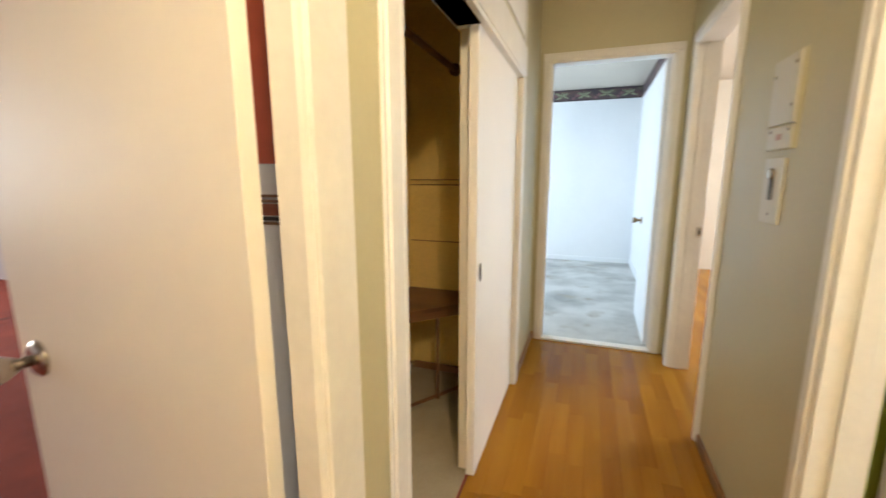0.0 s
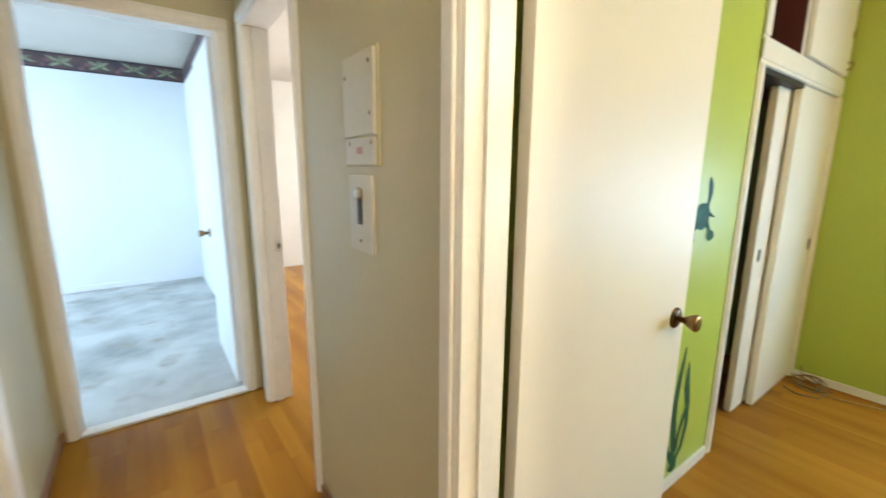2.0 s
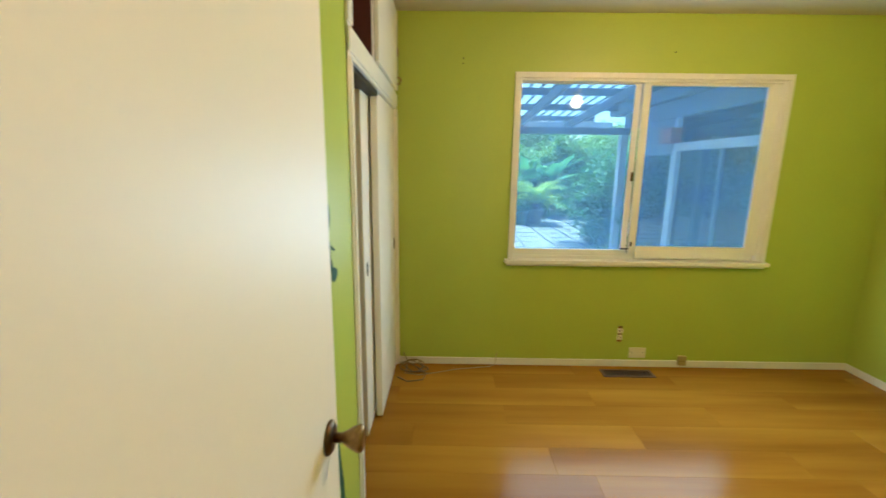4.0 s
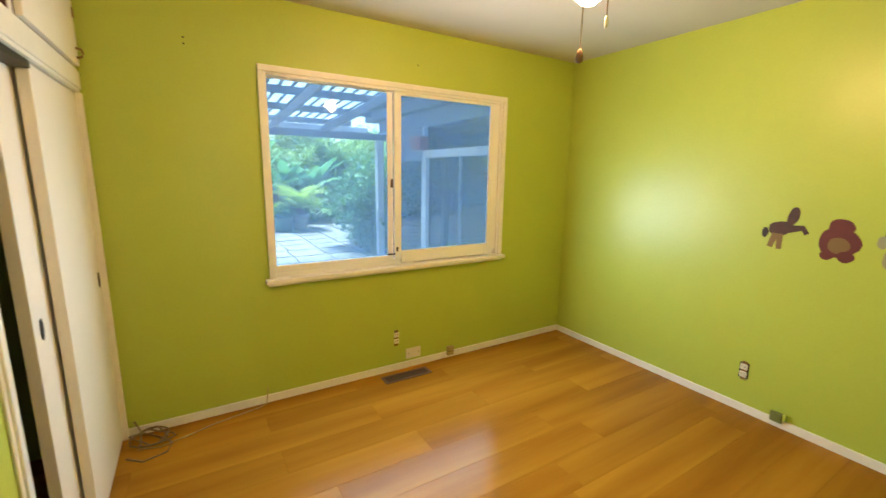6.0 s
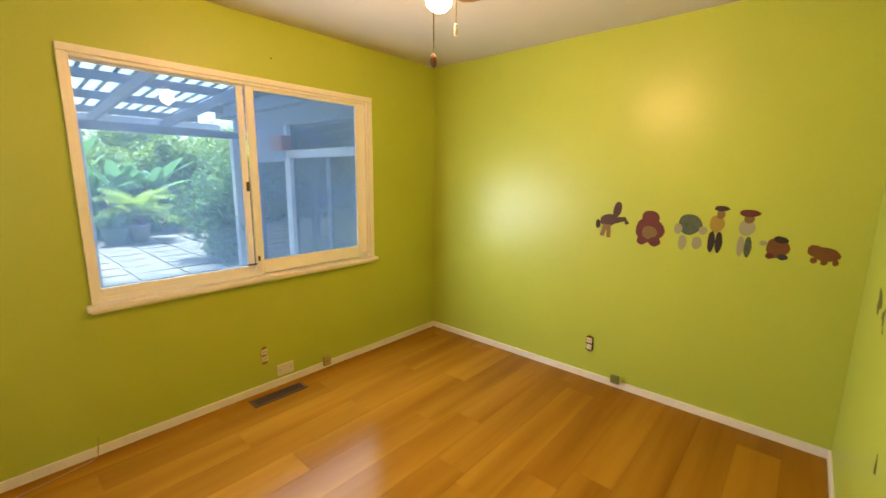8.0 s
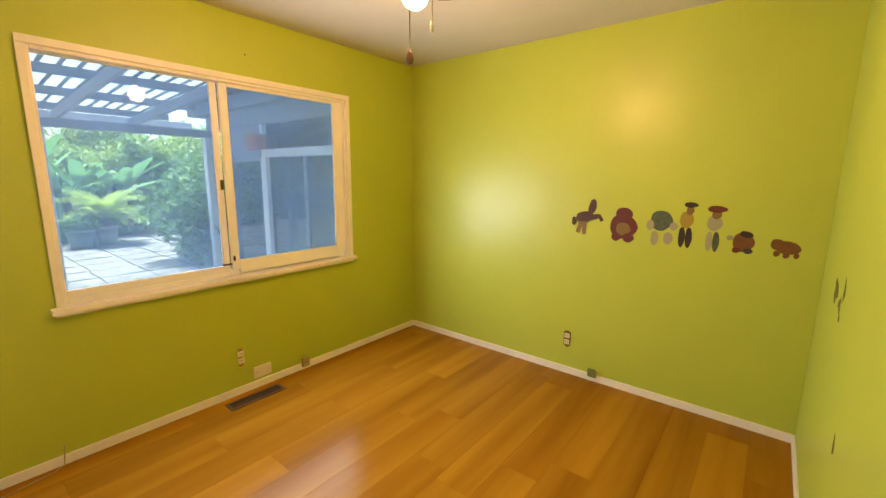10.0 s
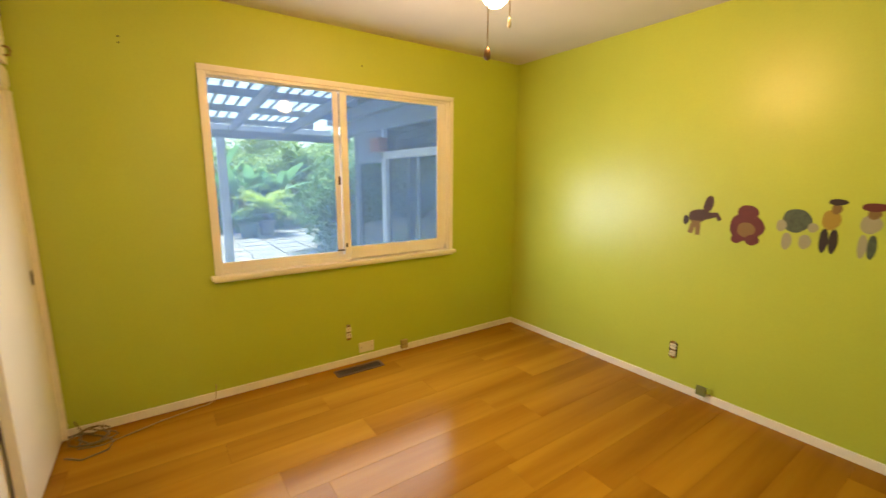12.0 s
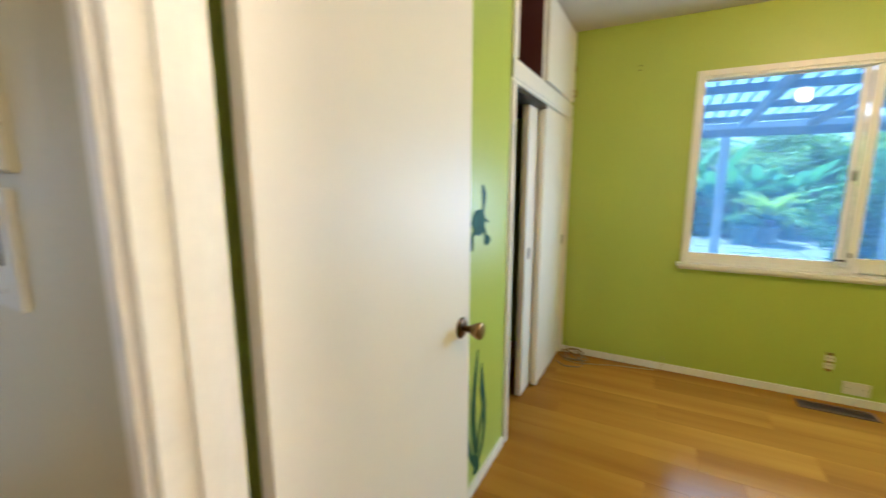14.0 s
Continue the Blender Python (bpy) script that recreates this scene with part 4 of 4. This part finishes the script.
# row of small stickers, as plain patches of their colours
C = {
    "brown": plain("sticker_brown", (0.054, 0.018, 0.009), 0.6, vary=0.2, scale=20), "dark": plain("sticker_dark", (0.018, 0.009, 0.007), 0.6),
    "red": plain("sticker_red", (0.108, 0.013, 0.011), 0.6, vary=0.15, scale=20), "tan": plain("sticker_tan", (0.180, 0.108, 0.029), 0.6),
    "teal": plain("sticker_grey_green", (0.058, 0.086, 0.050), 0.6, vary=0.3, scale=30), "pale": plain("sticker_pale", (0.286, 0.286, 0.194), 0.6),
    "yellow": plain("sticker_yellow", (0.306, 0.214, 0.031), 0.6), "orange": plain("sticker_orange", (0.151, 0.054, 0.013), 0.6, vary=0.2, scale=20),
    "navy": plain("sticker_navy", (0.025, 0.027, 0.040), 0.6),
}
S_LABEL = "small vinyl sticker patch on green wall, "


def sticker(shapes, words):
    # u grows to the west along the wall, so that shapes are given as seen
    decal("wall_sticker", [(s, C[c]) for s, c in shapes], -1.98, 1, S_LABEL + words, group="stickers in a row")


def at(cx, cz, items):
    """Shapes round a centre, given as seen from the room (right is -x)."""
    out = []
    for kind, colour, *v in items:
        if kind == "b":
            out.append((blob(cx - v[0], cz + v[1], v[2], v[3], -(v[4] if len(v) > 4 else 0), 18, 0.06), colour))
        else:
            pts, w = v
            out.append((limb([(cx - u, cz + z) for u, z in pts], w), colour))
    return out


sticker(at(1.905, 1.155, [("b", "brown", -0.02, 0.0, 0.060, 0.040, 12), ("b", "brown", 0.03, 0.07, 0.026, 0.055, -12), ("l", "brown", [(0.02, 0.0), (0.08, 0.012), (0.10, -0.02)], [0.022, 0.015, 0.012]),
    ("b", "dark", -0.09, -0.03, 0.016, 0.030), ("l", "tan", [(-0.04, -0.03), (-0.06, -0.11)], [0.016, 0.014]), ("l", "tan", [(-0.02, -0.03), (-0.015, -0.118)], [0.016, 0.013])]), "brown and cream")
sticker(at(1.67, 1.12, [("b", "red", 0.0, -0.01, 0.085, 0.078), ("b", "red", 0.0, 0.07, 0.052, 0.044), ("b", "tan", 0.0, -0.025, 0.044, 0.042), ("b", "red", -0.04, -0.08, 0.03, 0.026), ("b", "red", 0.035, -0.08, 0.034, 0.030)]), "dark red and tan")
sticker(at(1.452, 1.125, [("b", "teal", 0.0, 0.04, 0.062, 0.062), ("b", "pale", -0.06, 0.01, 0.022, 0.032), ("b", "pale", 0.07, 0.01, 0.022, 0.024), ("b", "pale", -0.03, -0.07, 0.022, 0.046), ("b", "pale", 0.045, -0.065, 0.026, 0.038)]), "grey-green and white")
sticker(at(1.318, 1.15, [("b", "dark", -0.018, -0.075, 0.018, 0.062), ("b", "dark", 0.018, -0.075, 0.018, 0.062), ("b", "yellow", 0.0, 0.03, 0.036, 0.050), ("b", "tan", 0.014, 0.085, 0.020, 0.026), ("b", "dark", 0.016, 0.118, 0.036, 0.016)]), "yellow and dark brown")
sticker(at(1.178, 1.14, [("b", "pale", -0.018, -0.075, 0.017, 0.058), ("b", "teal", 0.015, -0.075, 0.017, 0.058), ("b", "pale", 0.0, 0.03, 0.038, 0.044), ("b", "tan", 0.006, 0.080, 0.024, 0.026), ("b", "red", 0.006, 0.110, 0.048, 0.020)]), "pale with red")
sticker(at(1.035, 1.075, [("b", "orange", 0.0, 0.0, 0.050, 0.054), ("b", "dark", 0.01, 0.045, 0.032, 0.018, -10), ("b", "red", -0.028, -0.046, 0.02, 0.016), ("b", "navy", 0.025, -0.046, 0.022, 0.016), ("b", "pale", -0.062, 0.02, 0.018, 0.014)]), "rounded and orange-brown")
sticker(at(0.852, 1.066, [("b", "orange", 0.008, 0.0, 0.054, 0.036, -6), ("b", "orange", -0.035, 0.014, 0.030, 0.030), ("b", "orange", -0.035, -0.036, 0.014, 0.016), ("b", "orange", 0.005, -0.042, 0.014, 0.014), ("b", "orange", 0.047, -0.038, 0.012, 0.016)]), "rounded and orange-tan")

# scraped patches on the wall beside the doorway
M_SCRAPE = plain("scraped_wall", (0.13, 0.12, 0.03), 0.7, vary=0.4, scale=25)
t = thing("scraped_paint", (0.69, -1.33, 0.58), "dark scraped marks in the green wall paint", "wall damage")
for s in (blob(-1.10, 1.00, 0.05, 0.045, 4, wob=0.4, seed=3), blob(-0.96, 0.975, 0.03, 0.026, -14, wob=0.5, seed=5), blob(-0.895, 1.045, 0.018, 0.036, 3, wob=0.5, seed=7), blob(-0.92, 0.935, 0.012, 0.014, 0, wob=0.3, seed=9), blob(-0.56, 0.61, 0.014, 0.03, 8, wob=0.3, seed=11)):
    part("patch", prism([(u + 1.0, v - 0.60) for u, v in s], "X", 0.0006, 0.0012), M_SCRAPE, t)
for y, z in ((0.83, 2.08), (0.83, 2.05), (-0.50, 2.13)):
    whole("nail_hole", lathe([(0.005, -0.0002), (0.004, -0.0012), (0.001, -0.0014)], 8, "X"), M_DARK, at=(3.5197, y, z), label="small dark nail hole in the wall", category="nail hole")

# ---- outside: patio ----
whole("ground", boxes(((-120, -160, -0.5), (220, 160, -0.14))), M_GROUND, label="bare garden soil reaching to the horizon", category="ground", kind="structure")
patio = whole("patio_slab", boxes(((3.66, -6.0, -0.139), (13.0, 6.0, -0.115))), M_PAVING, label="pale paved patio", category="paving", kind="structure")

# pergola: beam, rafters, purlins and laths
perg = thing("pergola", (8.0, 0.0, -0.1148), "white painted wooden pergola with a sloping lath roof", "pergola")
SLOPE = 0.055


def roof_z(x):
    return 2.44 - SLOPE * (x - 3.66)


def perg_part(name, a, b, mat=M_BLUEGREY, slope=False):
    o = Vector((8.0, 0.0, -0.1148))
    ob = part(name, soft_box(Vector(a) - o, Vector(b) - o, 0.004, 1), mat, perg)
    if slope:
        for v in ob.data.vertices:
            v.co.z -= SLOPE * (v.co.x + 8.0 - 3.66)
    return ob


perg_part("beam", (7.95, -2.2, 1.97), (8.05, 5.0, 2.085))
perg_part("fascia", (8.352, -2.0, 2.02), (8.388, 5.0, 2.215), M_PATIOPAINT)
for y in (-2.07, -0.12, 2.3, 4.6):
    perg_part("post", (7.94, y - 0.06, -0.1148), (8.06, y + 0.06, 1.969), M_PATIOPAINT)
for k in range(8):
    y = -1.16 + 0.83 * k
    perg_part("rafter", (3.93, y - 0.022, 2.325), (8.35, y + 0.022, 2.439), slope=True)
for k in range(5):
    x = 4.25 + 0.97 * k
    perg_part("purlin", (x - 0.02, -1.60, 2.440), (x + 0.02, 4.8, 2.530), slope=True)
bm = boxes(((-0.0, -0.019, 0.0), (4.42, 0.019, 0.010)))
for v in bm.verts:
    v.co.z -= SLOPE * v.co.x
lath = mesh_of("lath", bm, M_BLUEGREY)
for k in range(44):
    ob = new("lath", lath)
    ob.parent = perg
    ob.location = (3.93 - 8.0, -1.56 + 0.146 * k, 2.531 - SLOPE * 0.27 + 0.1148)

# patio wing with sliding glass doors
wing = thing("house_wing", (5.5, -1.8, -0.115), "house wing with glazed patio doors and heavy beam", "house")
WO = Vector((5.5, -1.8, -0.115))


def wing_part(name, a, b, mat, parent=None, label="", r=0.004):
    return part(name, soft_box(Vector(a) - WO, Vector(b) - WO, r, 1), mat, parent or wing, label)


wing_part("beam", (3.70, -1.90, 2.00), (7.20, -1.74, 2.20), M_BLUEGREY)
wing_part("fascia", (3.70, -2.20, 2.21), (7.6, -1.66, 2.36), M_BLUEGREY)
wing_part("header", (3.70, -1.84, 1.62), (5.78, -1.76, 1.71), M_PATIOPAINT)
wing_part("post", (5.68, -1.85, -0.114), (5.80, -1.75, 1.619), M_PATIOPAINT, label="white painted post")
wing_part("post", (5.72, -1.85, 1.711), (5.78, -1.75, 1.999), M_PATIOPAINT)
wing_part("sill", (3.70, -1.85, -0.114), (5.679, -1.75, -0.06), M_PATIOPAINT)
wing_part("mullion", (4.90, -1.825, -0.059), (4.94, -1.775, 1.619), M_BLUEGREY)
wing_part("pane", (3.70, -1.803, -0.058), (4.899, -1.797, 1.618), M_DARKGLASS, label="dark tinted glass")
wing_part("pane", (4.941, -1.803, -0.058), (5.679, -1.797, 1.618), M_DARKGLASS, label="dark tinted glass")
wing_part("pane", (3.70, -1.803, 1.712), (5.719, -1.797, 1.998), M_DARKGLASS, label="dark transom glass")
wing_part("header", (5.801, -1.84, 1.58), (6.6, -1.76, 1.999), M_BLUEGREY)
wing_part("pane", (5.801, -1.803, -0.1145), (6.6, -1.797, 1.579), M_DARKGLASS, label="dark tinted glass")
wing_part("post", (6.601, -1.85, -0.114), (6.70, -1.75, 1.999), M_BLUEGREY)
wing_part("back_wall", (3.70, -4.6, -0.114), (6.7, -4.5, 2.36), M_STUCCO)
wing_part("roof", (3.60, -4.7, 2.361), (7.7, -1.6, 2.48), M_ROOF)
wing_part("side_wall", (3.662, -4.5, -0.114), (3.699, -1.75, 2.36), M_STUCCO)
bird = thing("birdhouse", (5.72, -1.66, 1.705), "red-brown wooden box fixed under the patio beam", "birdhouse")
part("body", soft_box((-0.13, -0.075, 0.0), (0.13, 0.05, 0.15), 0.004, 1), M_TERRA, bird)
part("lid", soft_box((-0.15, -0.078, 0.151), (0.15, 0.07, 0.168), 0.003, 1), M_TERRA, bird)
part("entry_hole", lathe([(0.018, 0.0502), (0.018, 0.052), (0.012, 0.0522)], 16, "Y"), M_DARK, bird, at=(0.03, 0, 0.08))

# fence at the garden's end
fence = thing("garden_fence", (17.5, 0, -0.14), "weathered grey board fence at the garden's end", "fence")
board = mesh_of("board", boxes(((-0.012, -0.092, 0.0), (0.012, 0.092, 1.75))), M_FENCE)
for k in range(90):
    ob = new("board", board)
    ob.parent = fence
    ob.location = (random.uniform(-0.006, 0.006), -9.0 + 0.2 * k, random.uniform(-0.02, 0.0))
for z in (0.35, 1.4):
    part("rail", boxes(((0.013, -9.1, z), (0.06, 9.0, z + 0.09))), M_FENCE, fence)

# ---- plants ----


def leaf_cloud(n, radii, seed, size, squash=1.0, hollow=0.45, drop=0.0):
    """Many small bent leaves in an uneven mass, as vertices and faces."""
    rnd = random.Random(seed)
    lumps = [(Vector((rnd.gauss(0, 0.45) * radii[0], rnd.gauss(0, 0.45) * radii[1], rnd.gauss(0, 0.45) * radii[2])), rnd.uniform(0.35, 0.7)) for _ in range(16)]
    verts, faces = [], []
    for _ in range(n):
        c, r = rnd.choice(lumps)
        d = Vector((rnd.gauss(0, 1), rnd.gauss(0, 1), rnd.gauss(0, 1))).normalized()
        p = c + Vector((d.x * radii[0], d.y * radii[1], d.z * radii[2])) * r * rnd.uniform(hollow, 1.0)
        p.z -= drop * rnd.random()
        q = Euler((rnd.uniform(-1, 1), rnd.uniform(-1, 1), rnd.uniform(0, 6.28))).to_matrix()
        s = size * rnd.uniform(0.6, 1.4)
        k = len(verts)
        for u, v, w in ((-0.5, 0, 0), (0, -0.24, 0.05), (0.5, 0, -0.06), (0, 0.24, 0.05)):
            verts.append(p + q @ Vector((u * s, v * s, w * s)))
        faces.append((k, k + 1, k + 2, k + 3))
    return verts, faces


def crown(name, data, material, parent, at):
    me = bpy.data.meshes.new(name)
    me.from_pydata([tuple(v) for v in data[0]], [], data[1])
    me.materials.append(material)
    ob = new(name, me)
    ob.parent, ob.location = parent, at
    return tagged(ob, kind="stuff")


def shrub(at, radii, n, seed, size, mat, label, z):
    t = thing("shrub", at, label, "shrub")
    rnd = random.Random(seed)
    for k in range(5):
        a = rnd.uniform(0, 6.28)
        part("stem", tube([(0, 0, -0.03), (0.15 * math.cos(a), 0.15 * math.sin(a), z * 0.5), (radii[0] * 0.6 * math.cos(a), radii[1] * 0.6 * math.sin(a), z)], [0.025, 0.018, 0.008], 6), M_BARK, t)
    crown("leaves", leaf_cloud(n, radii, seed, size), mat, t, (0, 0, z))
    return t


def tree(at, height, radii, n, seed, size, mat, label):
    t = thing("tree", at, label, "tree")
    rnd = random.Random(seed)
    part("trunk", tube([(0, 0, -0.05), (0.06, 0.03, height * 0.3), (-0.04, 0.08, height * 0.6), (0.05, 0.0, height * 0.95)], [0.16, 0.12, 0.09, 0.03], 9), M_BARK, t)
    for k in range(7):
        a, b = rnd.uniform(0, 6.28), rnd.uniform(0.35, 0.7)
        r = radii[0] * rnd.uniform(0.5, 0.8)
        part("limb", tube([(0, 0.04, height * b), (r * 0.5 * math.cos(a), r * 0.5 * math.sin(a), height * (b + 0.14)), (r * math.cos(a), r * math.sin(a), height * (b + 0.2))], [0.05, 0.035, 0.012], 6), M_BARK, t)
    crown("crown", leaf_cloud(n, radii, seed + 1, size), mat, t, (0, 0, height * 0.82))
    return t


# bushy climber by the wing's corner post
shrub((8.9, -2.45, -0.14), (0.95, 0.85, 1.0), 5200, 11, 0.13, M_LEAF, "dense dark green bush beside the patio post", 1.0)
shrub((8.5, -2.1, -0.14), (0.5, 0.45, 0.55), 1600, 12, 0.11, M_LEAF, "low green bush beside the patio post", 0.5)
shrub((7.9, -3.2, -0.14), (0.8, 0.8, 1.1), 2600, 13, 0.13, M_LEAF, "dense dark green bush beside the wing", 1.1)
for i, (x, y, h, rad) in enumerate(((16.2, -1.6, 2.0, 1.1), (15.8, 0.6, 2.1, 1.15), (15.9, 2.8, 2.0, 1.1), (16.0, 5.0, 2.1, 1.2), (15.8, -4.0, 2.2, 1.2), (20.5, -0.4, 2.9, 1.5), (20.8, 2.6, 3.0, 1.6), (21.0, 5.6, 2.9, 1.6), (20.8, -3.4, 3.0, 1.5), (21.0, -6.6, 3.0, 1.6), (13.8, 7.5, 2.2, 1.2))):
    tree((x, y, -0.14), h, (rad, rad, rad * 0.75), 3600, 40 + i, 0.2, M_TREELEAF, "leafy yellow-green garden tree")
for i, (x, y, r) in enumerate(((13.6, 0.6, 0.8), (13.9, -2.2, 0.8), (14.2, 2.2, 0.9), (13.4, -0.6, 0.5), (14.4, -3.8, 1.0), (14.0, 3.9, 0.9))):
    shrub((x, y, -0.14), (r, r, r * 0.75), 1900, 70 + i, 0.15, M_LEAF, "dark green garden shrub", r * 0.7)


def big_leaf(length, width, bend, n=9):
    """A long leaf with a midrib fold, arching outward along x."""
    bm = bmesh.new()
    rows = []
    for i in range(n):
        f = i / (n - 1)
        w = width * math.sin(math.pi * min(1, 0.08 + f * 0.92)) ** 0.7 * (1 if f < 0.999 else 0.05)
        x, z = length * f * math.cos(bend * f), length * f * math.sin(1.1) * (1 - 0.55 * bend * f * f)
        rows.append([bm.verts.new((x, s * w, z + abs(s) * w * 0.25)) for s in (-0.5, 0, 0.5)])
    for a, b in zip(rows, rows[1:]):
        for k in range(2):
            bm.faces.new((a[k], a[k + 1], b[k + 1], b[k])).smooth = True
    return bm


ban_me = [mesh_of("leaf", big_leaf(1.15, 0.30, 0.5), M_BANANA), mesh_of("leaf", big_leaf(0.95, 0.26, 0.9), M_BANANA), mesh_of("leaf", big_leaf(1.25, 0.28, 0.25), M_BANANA)]
for bx, by, sc in ((13.5, -0.55, 1.15), (13.6, -1.45, 1.05), (13.4, 0.3, 1.15), (13.9, -2.3, 1.0), (13.2, -1.0, 0.9)):
    b = thing("banana_plant", (bx, by, -0.14), "banana plant with long green leaves", "plant", "banana plants")
    part("stem", tube([(0, 0, -0.03), (0.02, 0.01, 0.6), (0, 0, 1.25)], [0.09, 0.07, 0.03], 9), M_BANANA, b)
    for k in range(13):
        leaf = new("leaf", ban_me[k % 3])
        leaf.parent = b
        leaf.location = (0, 0, 0.92 + 0.025 * k)
        leaf.rotation_euler = (random.uniform(-0.2, 0.2), random.uniform(-0.35, 0.75), k * 2.4 + bx * 7)
        leaf.scale = (sc * random.uniform(0.8, 1.1),) * 3


def frond(length, n=22):
    """A feathered palm frond arching along x."""
    bm = bmesh.new()
    pts = []
    for i in range(n):
        f = i / (n - 1)
        pts.append(Vector((length * f, 0, length * (0.75 * f - 0.75 * f * f))))
    for i, p in enumerate(pts[1:], 1):
        f = i / (n - 1)
        s = 0.24 * math.sin(math.pi * (0.12 + 0.85 * f)) + 0.02
        for side in (-1, 1):
            v = [p + Vector((-0.016, 0, 0)), p + Vector((0.016, 0, 0)), p + Vector((0.09 + 0.006, side * s, 0.05)), p + Vector((0.08, side * s, 0.05))]
            bm.faces.new([bm.verts.new(q) for q in v])
    for a, b in zip(pts, pts[1:]):
        bm.faces.new([bm.verts.new(q) for q in (a + Vector((0, -0.008, 0.004)), b + Vector((0, -0.008, 0.004)), b + Vector((0, 0.008, 0.004)), a + Vector((0, 0.008, 0.004)))])
    return bm


def pot(at, r, h, mat, label):
    t = thing("plant_pot", at, label, "plant pot")
    part("body", lathe([(r * 0.68, 0.0), (r * 0.75, h * 0.3), (r * 0.92, h * 0.86), (r, h * 0.86), (r, h), (r * 0.86, h), (r * 0.84, h * 0.9)], 24), mat, t)
    part("soil", lathe([(r * 0.82, h * 0.88), (r * 0.80, h * 0.905), (r * 0.2, h * 0.92)], 20), M_GROUND, t)
    return t


pot((12.0, -1.50, -0.1148), 0.22, 0.42, M_CLAYPOT, "grey concrete pot holding a sago palm")
pot((11.8, -1.03, -0.1148), 0.25, 0.40, M_TEALPOT, "teal glazed pot holding a leafy plant")
sago = thing("sago_palm", (12.0, -1.50, 0.27), "yellow-green sago palm in a grey pot", "palm")
part("trunk", lathe([(0.10, -0.01), (0.13, 0.06), (0.11, 0.16), (0.04, 0.20)], 14), M_BARK, sago)
fr_me = mesh_of("frond", frond(0.82), M_SAGO)
for k in range(34):
    f = new("frond", fr_me)
    f.parent = sago
    f.location = (0, 0, 0.15)
    f.rotation_euler = (random.uniform(-0.2, 0.2), -0.28 * (k % 4) + 0.06, k * 2.39996)
    f.scale = (random.uniform(0.8, 1.05),) * 3
shrub((11.8, -1.03, 0.25), (0.30, 0.30, 0.18), 700, 91, 0.09, M_LEAF, "leafy plant filling a teal pot", 0.16)

# ---- paving of the garden path and floor boards ----
pave = mesh_of("paver", soft_box((-0.29, -0.29, 0.0), (0.29, 0.29, 0.022), 0.006, 1), M_PAVING)
for i in range(14):
    for j in range(9):
        x, y = 4.6 + 0.6 * i, -3.3 + 0.6 * j
        if x > 12.6:
            continue
        ob = new("paver", pave)
        ob.parent = patio
        ob.location = (x, y, -0.1149 + random.uniform(-0.003, 0.003))
        ob.rotation_euler = (0, 0, random.uniform(-0.03, 0.03))
        ob.scale = (random.uniform(0.86, 1.0), random.uniform(0.86, 1.0), 1.0)

PW, PL = 0.192, 1.21
plank_full = {}


def plank_mesh(w, l):
    key = (round(w, 3), round(l, 3))
    if key not in plank_full:
        bm = bmesh.new()
        g, c = 0.0002, 0.0006
        a = [bm.verts.new(p) for p in ((g, g, -0.011), (w - g, g, -0.011), (w - g, l - g, -0.011), (g, l - g, -0.011))]
        m = [bm.verts.new(p) for p in ((g, g, -c), (w - g, g, -c), (w - g, l - g, -c), (g, l - g, -c))]
        t = [bm.verts.new(p) for p in ((g + c, g + c, 0), (w - g - c, g + c, 0), (w - g - c, l - g - c, 0), (g + c, l - g - c, 0))]
        bm.faces.new(t)
        for lo2, hi2 in ((a, m), (m, t)):
            for k in range(4):
                bm.faces.new((lo2[k], lo2[(k + 1) % 4], hi2[(k + 1) % 4], hi2[k]))
        plank_full[key] = mesh_of("plank", bm, M_PLANK)
    return plank_full[key]


def boards(name, x0, x1, y0, y1, label, seed, wide=PW, lengths=(PL, PL)):
    base = whole(name, boxes(((x0, y0, -0.0118), (x1, y1, -0.0112))), M_SUBFLOOR, label=label, category="floor", kind="structure")
    rnd = random.Random(seed)
    x = x0
    while x < x1 - 0.01:
        w = min(wide, x1 - x)
        y = y0 - rnd.uniform(0.05, lengths[0] - 0.1)
        while y < y1 - 0.02:
            step = round(rnd.uniform(*lengths), 2)
            a, b = max(y, y0), min(y + step, y1)
            if b - a > 0.03:
                ob = new("plank", plank_mesh(w, b - a))
                ob.parent = base
                ob.location = (x, a, 0)
            y += step
        x += wide
    return base


boards("floor_green_room", 0.69, 3.52, -1.98, 1.95, "honey-coloured laminate plank floor", 5)
boards("floor_hall", -0.365, 0.69, -1.6, 3.17, "honey-coloured laminate plank floor of the hall", 6, 0.0775, (0.30, 0.62))
boards("floor_back_room", 0.69, 3.52, 2.02, 6.34, "honey-coloured laminate plank floor of the back room", 7)
